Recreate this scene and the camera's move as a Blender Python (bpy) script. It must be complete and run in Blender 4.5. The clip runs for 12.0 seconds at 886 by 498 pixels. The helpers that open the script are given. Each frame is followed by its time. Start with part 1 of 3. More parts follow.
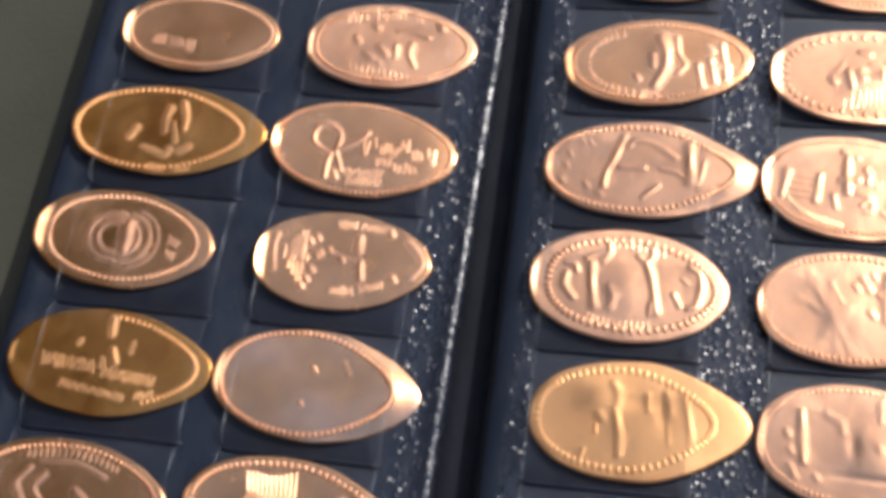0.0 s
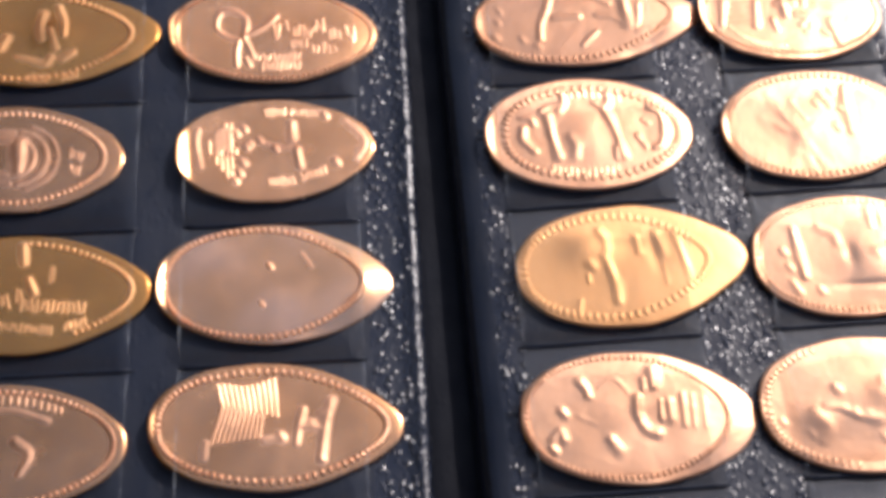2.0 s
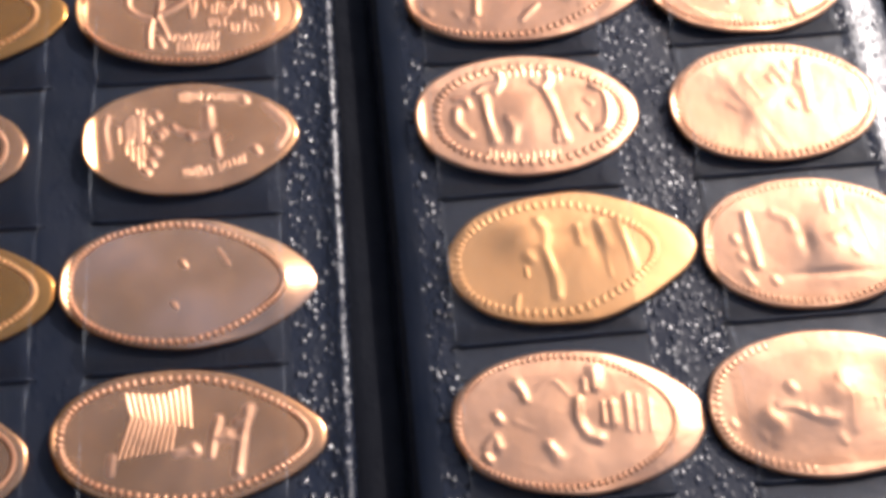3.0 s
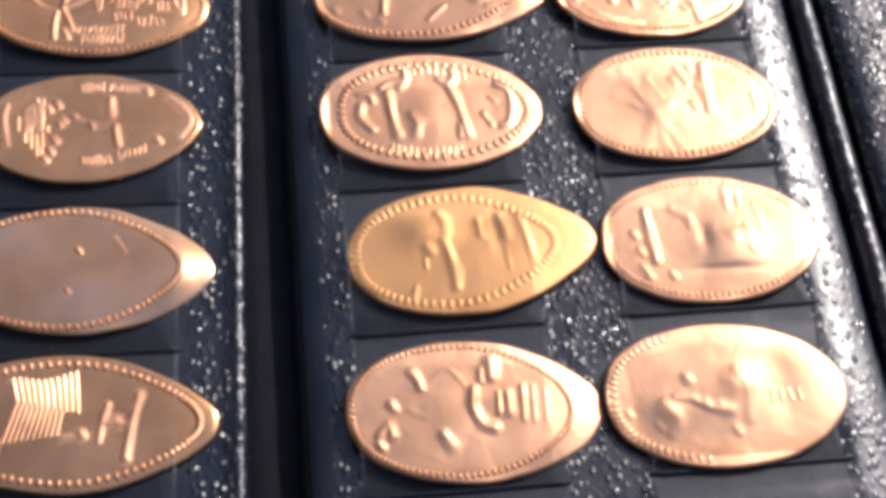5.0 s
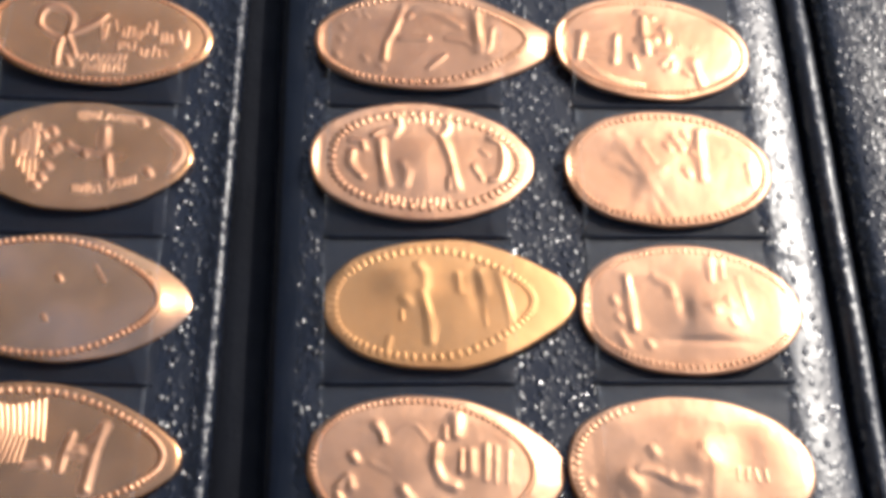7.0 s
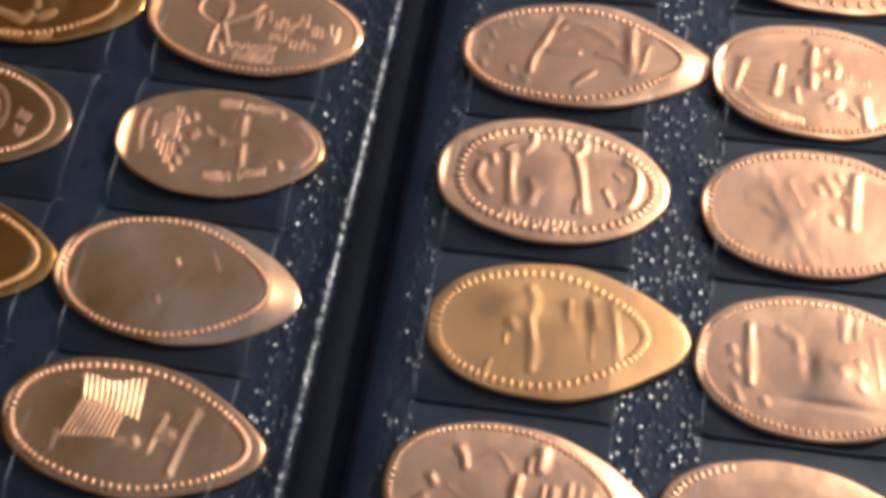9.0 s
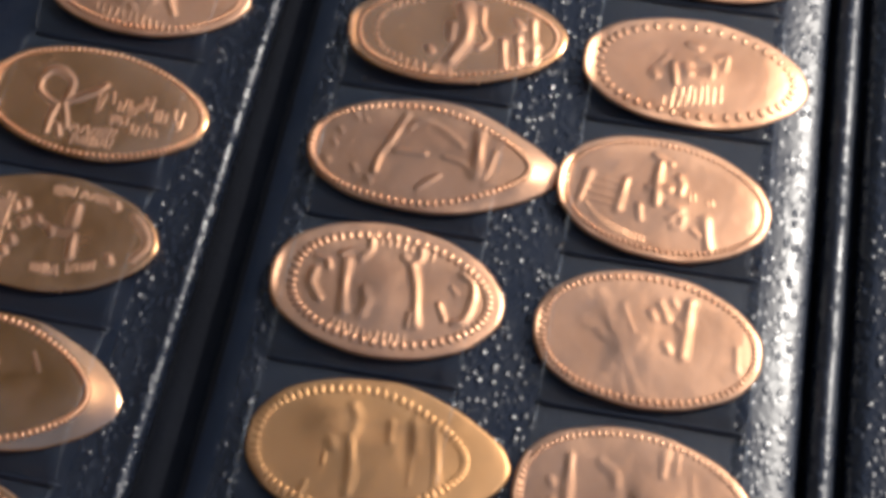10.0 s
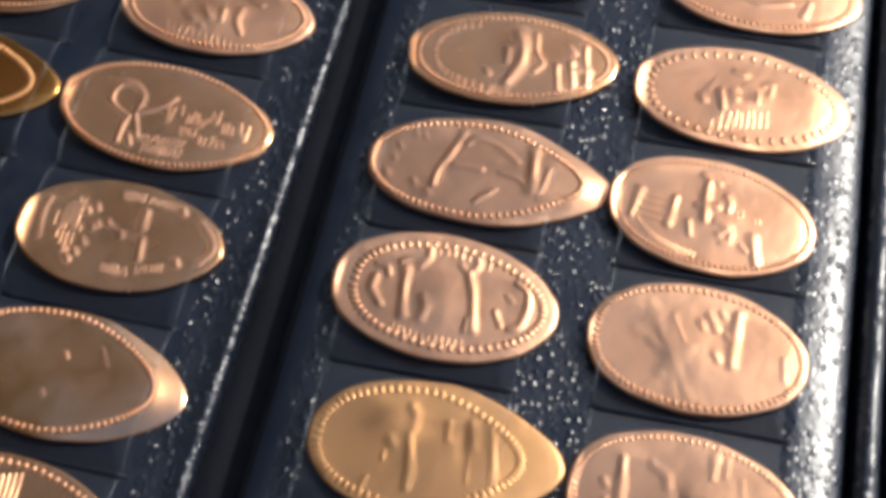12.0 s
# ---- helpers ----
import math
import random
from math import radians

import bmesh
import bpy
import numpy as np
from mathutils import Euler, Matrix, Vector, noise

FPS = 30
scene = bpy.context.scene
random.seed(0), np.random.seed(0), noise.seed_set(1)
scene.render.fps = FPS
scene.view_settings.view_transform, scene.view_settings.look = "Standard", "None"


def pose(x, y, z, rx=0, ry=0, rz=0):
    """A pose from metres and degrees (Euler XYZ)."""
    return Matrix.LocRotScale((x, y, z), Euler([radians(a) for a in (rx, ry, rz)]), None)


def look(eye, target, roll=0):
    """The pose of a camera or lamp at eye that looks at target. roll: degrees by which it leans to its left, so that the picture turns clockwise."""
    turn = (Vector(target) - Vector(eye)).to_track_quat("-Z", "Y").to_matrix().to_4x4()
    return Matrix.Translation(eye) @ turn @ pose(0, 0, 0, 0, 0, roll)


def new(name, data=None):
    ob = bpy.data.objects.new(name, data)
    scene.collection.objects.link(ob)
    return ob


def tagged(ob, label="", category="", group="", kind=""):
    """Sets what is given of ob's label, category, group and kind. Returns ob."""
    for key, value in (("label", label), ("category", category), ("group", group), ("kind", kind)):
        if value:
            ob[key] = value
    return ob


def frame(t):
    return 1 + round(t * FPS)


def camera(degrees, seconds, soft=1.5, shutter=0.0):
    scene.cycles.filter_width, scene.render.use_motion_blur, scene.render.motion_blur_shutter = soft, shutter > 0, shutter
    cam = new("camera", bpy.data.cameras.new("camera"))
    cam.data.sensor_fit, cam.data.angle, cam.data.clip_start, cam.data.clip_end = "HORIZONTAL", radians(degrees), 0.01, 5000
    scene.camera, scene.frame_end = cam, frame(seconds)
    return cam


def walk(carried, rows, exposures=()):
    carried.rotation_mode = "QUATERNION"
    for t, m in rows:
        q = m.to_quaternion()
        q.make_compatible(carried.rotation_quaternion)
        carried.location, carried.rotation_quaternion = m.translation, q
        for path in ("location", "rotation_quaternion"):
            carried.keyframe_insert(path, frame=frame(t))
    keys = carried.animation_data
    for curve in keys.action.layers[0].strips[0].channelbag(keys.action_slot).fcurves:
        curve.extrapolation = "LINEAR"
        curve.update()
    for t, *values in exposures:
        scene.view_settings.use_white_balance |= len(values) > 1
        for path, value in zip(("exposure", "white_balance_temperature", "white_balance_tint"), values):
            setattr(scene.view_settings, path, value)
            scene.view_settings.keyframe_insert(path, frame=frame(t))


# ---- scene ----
CM = 0.01
LENS = 38.10
PATH = [
    (0, (0.0355, -0.0678, 0.2311), (-0.0083, 0.0316, 0.0), -17.55),
    (0.2, (0.0174, -0.0693, 0.2207), (-0.0101, 0.0355, 0.0), -11.09),
    (0.5, (0.0014, -0.0698, 0.2021), (-0.0108, 0.0243, 0.0), -7.54),
    (0.7, (-0.0036, -0.0831, 0.2015), (-0.0021, 0.0101, 0.0), -0.98),
    (1, (-0.0058, -0.0964, 0.2008), (0.0093, -0.0014, 0.0), 4.65),
    (1.2, (-0.0052, -0.0965, 0.1969), (0.0124, -0.0005, 0.0), 5.71),
    (1.5, (-0.0094, -0.0915, 0.1978), (0.0101, 0.0062, 0.0), 7.28),
    (1.7, (-0.0091, -0.0906, 0.2027), (0.0020, 0.0086, 0.0), 2.42),
    (2, (-0.0081, -0.0900, 0.2013), (0.0004, 0.0056, 0.0), 0.63),
    (2.5, (-0.0042, -0.0898, 0.1995), (0.0099, 0.0082, 0.0), 3.15),
    (3, (0.0029, -0.0805, 0.1895), (0.0120, 0.0033, 0.0), 0.76),
    (3.5, (0.0105, -0.0773, 0.1917), (0.0211, 0.0030, 0.0), 1.53),
    (3.7, (0.0105, -0.0792, 0.1906), (0.0257, 0.0047, 0.0), 3.99),
    (5.5, (0.0102, -0.0931, 0.1826), (0.0265, 0.0009, 0.0), 6.29),
    (6, (0.0076, -0.0931, 0.1818), (0.0126, 0.0039, 0.0), 1.00),
    (6.5, (0.0107, -0.0926, 0.1870), (0.0237, 0.0073, 0.0), 5.08),
    (8.3, (0.0613, -0.0680, 0.1858), (0.0414, 0.0150, 0.0), -6.24),
    (8.5, (0.0642, -0.0709, 0.1811), (0.0385, 0.0101, 0.0), -10.29),
    (8.7, (0.0599, -0.0713, 0.1834), (0.0322, 0.0114, 0.0), -11.12),
    (9, (0.0433, -0.0787, 0.1827), (0.0128, 0.0121, 0.0), -10.33),
    (9.2, (0.0398, -0.0716, 0.1865), (0.0065, 0.0168, 0.0), -12.28),
    (9.5, (0.0390, -0.0668, 0.1873), (0.0115, 0.0229, 0.0), -7.88),
    (9.7, (0.0484, -0.0611, 0.1894), (0.0194, 0.0271, 0.0), -8.52),
    (10, (0.0592, -0.0515, 0.1889), (0.0362, 0.0355, 0.0), -4.55),
    (10.2, (0.0645, -0.0527, 0.1856), (0.0406, 0.0364, 0.0), -5.12),
    (10.5, (0.0665, -0.0579, 0.1861), (0.0390, 0.0337, 0.0), -6.03),
    (11, (0.0660, -0.0571, 0.1866), (0.0394, 0.0349, 0.0), -5.45),
    (11.5, (0.0616, -0.0557, 0.1891), (0.0355, 0.0358, 0.0), -4.69),
    (12, (0.0529, -0.0654, 0.1913), (0.0265, 0.0356, 0.0), -3.16),
]
cam = camera(LENS, 12.0, soft=4.8)
walk(cam, [(t, look(e, a, r)) for t, e, a, r in PATH],
     exposures=[(0.0, 0.82, 6450, 11), (0.6, 0.85, 6300, 15), (1.2, 0.58, 6350, 17), (3.0, 0.34, 6400, 17), (5.5, 0.4, 6420, 14),
                (8.5, 0.42, 6500, 8), (10.0, 0.2, 6450, 9), (10.5, 0.26, 6450, 9), (12.0, 0.42, 6450, 8)])

# ---- light ----
SUN_DIR = Vector((0.55, 0.45, 0.70)).normalized()
world = bpy.data.worlds.new("sky")
scene.world = world
world.use_nodes = True
wn = world.node_tree
sky = wn.nodes.new("ShaderNodeTexSky")
sky.sky_type = "NISHITA"
sky.sun_disc = False
sky.sun_elevation = math.asin(SUN_DIR.z)
sky.sun_rotation = math.atan2(SUN_DIR.x, SUN_DIR.y)
sky.dust_density = 2.0
wn.links.new(sky.outputs[0], wn.nodes["Background"].inputs[0])
wn.nodes["Background"].inputs[1].default_value = 0.125
sun = new("sun", bpy.data.lights.new("sun", "SUN"))
sun.data.energy = 2.2
sun.data.angle = radians(0.6)
sun.data.color = (1.0, 0.94, 0.86)
sun.matrix_world = look(SUN_DIR * 3, (0, 0, 0))


# ---- materials ----
def material(name):
    m = bpy.data.materials.new(name)
    m.use_nodes = True
    nt = m.node_tree
    return m, nt, nt.nodes["Principled BSDF"]


def node(nt, kind, **values):
    n = nt.nodes.new(kind)
    for key, value in values.items():
        n.inputs[key.replace("_", " ")].default_value = value
    return n


def coords(nt, scale=(1, 1, 1)):
    tc = nt.nodes.new("ShaderNodeTexCoord")
    mp = nt.nodes.new("ShaderNodeMapping")
    mp.inputs["Scale"].default_value = scale
    nt.links.new(tc.outputs["Object"], mp.inputs["Vector"])
    return mp.outputs["Vector"]


def noise_tex(nt, vec, scale, detail=3.0, rough=0.55):
    n = node(nt, "ShaderNodeTexNoise", Scale=scale, Detail=detail, Roughness=rough)
    nt.links.new(vec, n.inputs["Vector"])
    return n.outputs["Fac"]


def ramp(nt, fac, *stops):
    r = nt.nodes.new("ShaderNodeValToRGB")
    el = r.color_ramp.elements
    while len(el) < len(stops):
        el.new(0.5)
    for e, (p, c) in zip(el, stops):
        e.position = p
        e.color = (*c, 1) if not isinstance(c, float) else (c, c, c, 1)
    nt.links.new(fac, r.inputs["Fac"])
    return r.outputs["Color"]


def bump(nt, height, strength, distance, normal=None):
    b = node(nt, "ShaderNodeBump", Strength=strength, Distance=distance)
    nt.links.new(height, b.inputs["Height"])
    if normal is not None:
        nt.links.new(normal, b.inputs["Normal"])
    return b.outputs["Normal"]


def vinyl(name, dark, light, rough, grain, scale=900.0):
    """Embossed vinyl: pebbled grain over slow waves, with worn and dusty spots."""
    m, nt, p = material(name)
    v = coords(nt, (1.0, 0.7, 1.0))
    big = noise_tex(nt, v, 45.0, 4.0)
    nt.links.new(ramp(nt, big, (0.3, dark), (0.75, light)), p.inputs["Base Color"])
    cell = node(nt, "ShaderNodeTexVoronoi", Scale=scale)
    cell.feature = "F1"
    nt.links.new(v, cell.inputs["Vector"])
    fine = noise_tex(nt, v, scale * 1.7, 2.0)
    pick = nt.nodes.new("ShaderNodeSeparateColor")
    nt.links.new(cell.outputs["Color"], pick.inputs[0])
    dome = ramp(nt, cell.outputs["Distance"], (0.0, 1.0), (0.55, 0.0))
    rise = nt.nodes.new("ShaderNodeMath")
    rise.operation = "MULTIPLY"
    nt.links.new(dome, rise.inputs[0])
    nt.links.new(ramp(nt, pick.outputs[0], (0.35, 0.22), (0.8, 1.0)), rise.inputs[1])
    n1 = bump(nt, rise.outputs[0], grain, 0.0004)
    n2 = bump(nt, fine, grain * 0.35, 0.0002, n1)
    n3 = bump(nt, noise_tex(nt, v, 120.0, 2.0), 0.15, 0.0008, n2)
    nt.links.new(n3, p.inputs["Normal"])
    nt.links.new(ramp(nt, noise_tex(nt, v, 300.0), (0.3, rough - 0.08), (0.7, rough + 0.1)), p.inputs["Roughness"])
    p.inputs["Specular IOR Level"].default_value = 0.65
    return m


VINYL = vinyl("navy_vinyl", (0.008, 0.011, 0.020), (0.012, 0.016, 0.027), 0.25, 0.70, 980.0)
VINYL_SMOOTH = vinyl("smooth_navy_vinyl", (0.003, 0.007, 0.017), (0.005, 0.010, 0.024), 0.45, 0.12)
VINYL_SMOOTH.node_tree.nodes["Principled BSDF"].inputs["Specular IOR Level"].default_value = 0.45
# a lighter copy with raised specular, to boost sun glare on the rolled edges
VINYL_EDGE = vinyl("glare_edge_vinyl", (0.010, 0.014, 0.026), (0.016, 0.021, 0.036), 0.32, 0.5, 900.0)
VINYL_EDGE.node_tree.nodes["Principled BSDF"].inputs["Specular IOR Level"].default_value = 1.0
VINYL_DARK = vinyl("black_vinyl", (0.004, 0.005, 0.009), (0.007, 0.009, 0.015), 0.7, 0.2)
VINYL_DARK.node_tree.nodes["Principled BSDF"].inputs["Specular IOR Level"].default_value = 0.25


def clear_film():
    m, nt, p = material("clear_film")
    nt.nodes.remove(p)
    v = coords(nt)
    out = nt.nodes["Material Output"]
    tr = nt.nodes.new("ShaderNodeBsdfTransparent")
    tr.inputs["Color"].default_value = (0.975, 0.982, 0.986, 1)
    gl = nt.nodes.new("ShaderNodeBsdfGlossy")
    gl.inputs["Roughness"].default_value = 0.36
    fr = node(nt, "ShaderNodeFresnel", IOR=1.45)
    mix = nt.nodes.new("ShaderNodeMixShader")
    nrm = bump(nt, noise_tex(nt, v, 160.0, 3.0), 0.35, 0.0006)
    nt.links.new(nrm, gl.inputs["Normal"])
    half = nt.nodes.new("ShaderNodeMath")
    half.operation = "MULTIPLY"
    half.inputs[1].default_value = 0.50
    nt.links.new(fr.outputs[0], half.inputs[0])
    nt.links.new(half.outputs[0], mix.inputs[0])
    nt.links.new(tr.outputs[0], mix.inputs[1])
    nt.links.new(gl.outputs[0], mix.inputs[2])
    nt.links.new(mix.outputs[0], out.inputs["Surface"])
    return m


FILM = clear_film()


def plastic_edge():
    m, nt, p = material("film_edge_plastic")
    v = coords(nt)
    p.inputs["Base Color"].default_value = (0.75, 0.80, 0.85, 1)
    p.inputs["Roughness"].default_value = 0.25
    nt.links.new(ramp(nt, noise_tex(nt, v, 260.0), (0.45, 0.02), (0.75, 0.13)), p.inputs["Alpha"])
    nt.links.new(bump(nt, noise_tex(nt, v, 900.0), 0.5, 0.0003), p.inputs["Normal"])
    return m


FILM_EDGE = plastic_edge()


def pressed_metal(name, base, stain, rough=0.30, tint=None, dents=1.0):
    """Rolled coin metal: streaked along the roll, blotchy toning, fine scratches."""
    m, nt, p = material(name)
    info = nt.nodes.new("ShaderNodeObjectInfo")
    tc = nt.nodes.new("ShaderNodeTexCoord")
    mp = nt.nodes.new("ShaderNodeMapping")
    nt.links.new(tc.outputs["Object"], mp.inputs["Vector"])
    v = mp.outputs["Vector"]
    tone = noise_tex(nt, v, 75.0, 3.0)
    col = ramp(nt, tone, (0.32, stain), (0.62, base))
    if tint:
        wave = noise_tex(nt, v, 70.0, 1.0)
        mixer = nt.nodes.new("ShaderNodeMix")
        mixer.data_type = "RGBA"
        nt.links.new(ramp(nt, wave, (0.48, 0.0), (0.70, 0.6)), mixer.inputs[0])
        nt.links.new(col, mixer.inputs[6])
        mixer.inputs[7].default_value = (*tint, 1)
        col = mixer.outputs[2]
    nt.links.new(col, p.inputs["Base Color"])
    p.inputs["Metallic"].default_value = 1.0
    nt.links.new(ramp(nt, noise_tex(nt, v, 260.0, 4.0), (0.3, rough - 0.04), (0.7, rough + 0.08)), p.inputs["Roughness"])
    long = nt.nodes.new("ShaderNodeMapping")
    long.inputs["Scale"].default_value = (0.15, 1.0, 1.0)
    nt.links.new(tc.outputs["Object"], long.inputs["Vector"])
    n1 = bump(nt, noise_tex(nt, long.outputs["Vector"], 2500.0, 2.0), 0.12 * dents, 0.0001)
    n2 = bump(nt, noise_tex(nt, v, 500.0, 3.0), 0.12 * dents, 0.0003, n1)
    n3 = bump(nt, noise_tex(nt, v, 190.0, 2.0), 0.10 * dents, 0.0012, n2)
    nt.links.new(n3, p.inputs["Normal"])
    return m


COPPER = pressed_metal("pressed_copper", (0.79, 0.44, 0.262), (0.70, 0.37, 0.208), 0.36, dents=1.0)
COPPER_DARK = pressed_metal("toned_copper", (0.80, 0.41, 0.20), (0.70, 0.335, 0.145), 0.20, dents=0.35)
# the tint paints pale blotches for sky reflected in the blank coin's tail
COPPER_TINT = pressed_metal("sky_tinted_copper", (0.88, 0.48, 0.26), (0.78, 0.40, 0.19), 0.18, (0.86, 0.53, 0.36), dents=0.3)
BRASS = pressed_metal("pressed_brass", (0.80, 0.43, 0.19), (0.75, 0.39, 0.165), 0.43, dents=0.7)
BRASS_DARK = pressed_metal("toned_brass", (0.80, 0.37, 0.105), (0.72, 0.31, 0.085), 0.17, dents=0.4)


def cloth():
    m, nt, p = material("olive_tabletop")
    v = coords(nt)
    nt.links.new(ramp(nt, noise_tex(nt, v, 30.0, 5.0), (0.3, (0.028, 0.029, 0.018)), (0.7, (0.042, 0.042, 0.027))), p.inputs["Base Color"])
    p.inputs["Roughness"].default_value = 0.75
    nt.links.new(bump(nt, noise_tex(nt, v, 900.0), 0.4, 0.0004), p.inputs["Normal"])
    return m


def plaster(name, a, b):
    m, nt, p = material(name)
    v = coords(nt)
    nt.links.new(ramp(nt, noise_tex(nt, v, 3.0, 6.0), (0.3, a), (0.7, b)), p.inputs["Base Color"])
    p.inputs["Roughness"].default_value = 0.85
    nt.links.new(bump(nt, noise_tex(nt, v, 60.0, 4.0), 0.3, 0.004), p.inputs["Normal"])
    return m


TABLE = cloth()
WALL = plaster("brown_plaster", (0.20, 0.14, 0.08), (0.26, 0.18, 0.11))
CEIL = plaster("olive_ceiling", (0.38, 0.375, 0.20), (0.47, 0.46, 0.27))
FLOOR = plaster("grey_floor", (0.25, 0.24, 0.21), (0.33, 0.31, 0.28))


# ---- building blocks ----
def mesh_ob(name, verts, faces, mat, parent=None, label="", smooth=True):
    me = bpy.data.meshes.new(name)
    me.from_pydata([tuple(v) for v in verts], [], faces)
    bm = bmesh.new()
    bm.from_mesh(me)
    bmesh.ops.recalc_face_normals(bm, faces=bm.faces[:])
    bm.to_mesh(me)
    bm.free()
    me.materials.append(mat)
    if smooth:
        me.polygons.foreach_set("use_smooth", [True] * len(me.polygons))
    ob = new(name, me)
    if parent is not None:
        ob.parent = parent
    if label:
        tagged(ob, label)
    return ob


def box(name, lo, hi, mat, parent=None, bevel=0.004, label=""):
    bm = bmesh.new()
    bmesh.ops.create_cube(bm, size=1.0)
    for v in bm.verts:
        v.co = Vector([lo[i] + (v.co[i] + 0.5) * (hi[i] - lo[i]) for i in range(3)])
    if bevel:
        bmesh.ops.bevel(bm, geom=bm.edges[:], offset=bevel, segments=2, affect="EDGES")
    me = bpy.data.meshes.new(name)
    bm.to_mesh(me)
    bm.free()
    me.materials.append(mat)
    ob = new(name, me)
    if parent is not None:
        ob.parent = parent
    if label:
        tagged(ob, label)
    return ob


def grid_faces(nu, nv, base=0, wrap=False):
    f = []
    for i in range(nu - 1):
        for j in range(nv if wrap else nv - 1):
            k = (j + 1) % nv
            f.append((base + i * nv + j, base + i * nv + k, base + (i + 1) * nv + k, base + (i + 1) * nv + j))
    return f


# ---- round the table: walls and ceiling out of view, added for the coins to reflect ----
tagged(box("floor", (-3.0, -2.5, -0.86), (3.0, 3.0, -0.76), FLOOR, bevel=0), kind="structure")
tagged(box("wall_west", (-3.1, -2.5, -0.76), (-3.0, 3.0, 1.9), WALL, bevel=0), kind="structure")
tagged(box("wall_south", (-3.1, -2.6, -0.76), (3.0, -2.5, 1.9), WALL, bevel=0), kind="structure")
tagged(box("ceiling", (-3.1, -2.6, 1.9), (-0.46, 3.0, 2.0), CEIL, bevel=0), kind="structure")

TABLE_Z = -0.014
table = tagged(new("table"), "olive green cloth-topped table under the open album", "table")
table.location = (0, 0, -0.76)


def table_part(name, lo, hi, bevel):
    ob = box(name, (lo[0], lo[1], lo[2] + 0.76), (hi[0], hi[1], hi[2] + 0.76), TABLE, table, bevel)
    return ob


table_part("tabletop", (-0.7, -0.4, TABLE_Z - 0.03), (0.7, 0.5, TABLE_Z), 0.004)
for sx in (-0.64, 0.64):
    for sy in (-0.34, 0.44):
        table_part("leg", (sx - 0.03, sy - 0.03, -0.76), (sx + 0.03, sy + 0.03, TABLE_Z - 0.03), 0.004)

# ---- album ----
LEFT_RISE = 0.055
LEFT_SHEAR = 0.02
Y_LOW, Y_HIGH = -6.9, 11.6


def page_z(x):
    """Height of the page's face in centimetres at x in centimetres."""
    return -0.18 - x * LEFT_RISE if x < 0 else -0.12


album = tagged(new("coin_album"), "open navy vinyl album with clear pockets full of pressed coins", "album")


def extruded(name, profile, y0, y1, mat, shear=0.0, steps=60, wobble=0.006, label="", zones=()):
    """A strip of one cross-section (x, z in cm) along y, slightly wavy, closed at the ends."""
    verts, n = [], len(profile)
    for i in range(steps + 1):
        y = y0 + (y1 - y0) * i / steps
        for j, (x, z) in enumerate(profile):
            w = noise.noise(Vector((x * 0.6, y * 0.7, 3.1))) * wobble * 4 + noise.noise(Vector((x * 2, y * 2.2, 9.0))) * wobble
            verts.append(((x + shear * y + w * 0.5) * CM, y * CM, (z + w) * CM))
    faces = grid_faces(steps + 1, n, 0, True)
    faces.append(tuple(range(n)))
    faces.append(tuple(steps * n + j for j in range(n)))
    ob = mesh_ob(name, verts, faces, mat, album, label)
    for x0, x1, other in zones:
        ob.data.materials.append(other)
        for f in ob.data.polygons:
            if x0 < (f.center.x / CM - shear * f.center.y / CM) < x1:
                f.material_index = len(ob.data.materials) - 1
    return ob


def fine(profile, step=0.25):
    out = []
    for (x0, z0), (x1, z1) in zip(profile, profile[1:]):
        n = max(1, int(math.hypot(x1 - x0, z1 - z0) / step))
        out += [(x0 + (x1 - x0) * k / n, z0 + (z1 - z0) * k / n) for k in range(n)]
    return out + [profile[-1]]


def lift(pts):
    return [(x, z + page_z(x)) for x, z in pts]


left_profile = lift(fine([(-9.35, -0.32), (-9.42, -0.15), (-9.36, 0.0), (-9.2, 0.06), (-8.95, 0.02), (-8.6, 0.0), (-1.3, 0.0), (-0.85, 0.02),
                          (-0.62, 0.03), (-0.54, 0.06), (-0.47, 0.06), (-0.42, 0.03), (-0.385, -0.03), (-0.37, -0.12), (-0.38, -0.25)]))
extruded("page", left_profile, Y_LOW, Y_HIGH, VINYL, LEFT_SHEAR, label="navy grained vinyl page with a rolled edge", zones=((-9.7, -1.3, VINYL_SMOOTH),))
right_profile = lift(fine([(0.34, -0.50), (0.33, -0.30), (0.37, -0.17), (0.46, -0.09), (0.62, -0.035), (0.82, -0.01), (1.1, 0.0), (8.5, 0.0), (8.62, 0.035), (8.74, 0.045), (8.9, 0.035),
                      (9.1, 0.01), (9.3, -0.03), (9.42, -0.07), (9.5, -0.12), (9.55, -0.19), (9.56, -0.3)]))
extruded("page", right_profile, Y_LOW, Y_HIGH, VINYL, label="navy grained vinyl page with a rolled edge", zones=((8.76, 9.7, VINYL_EDGE), (0.3, 0.92, VINYL_SMOOTH)))
extruded("spine", [(-0.6, -0.85), (-0.5, -0.78), (-0.2, -0.74), (0.0, -0.75), (0.2, -0.73), (0.5, -0.78), (0.6, -0.85)], Y_LOW - 0.3, Y_HIGH + 0.3,
         VINYL_DARK, label="black recessed spine between the pages")
extruded("cover_rim", [(9.66, -0.6), (9.74, -0.34), (9.84, -0.20), (9.94, -0.17), (10.04, -0.20), (10.13, -0.34), (10.18, -0.6)], Y_LOW - 0.3, Y_HIGH + 0.3,
         VINYL_EDGE, label="thin rolled vinyl rim beside the page")
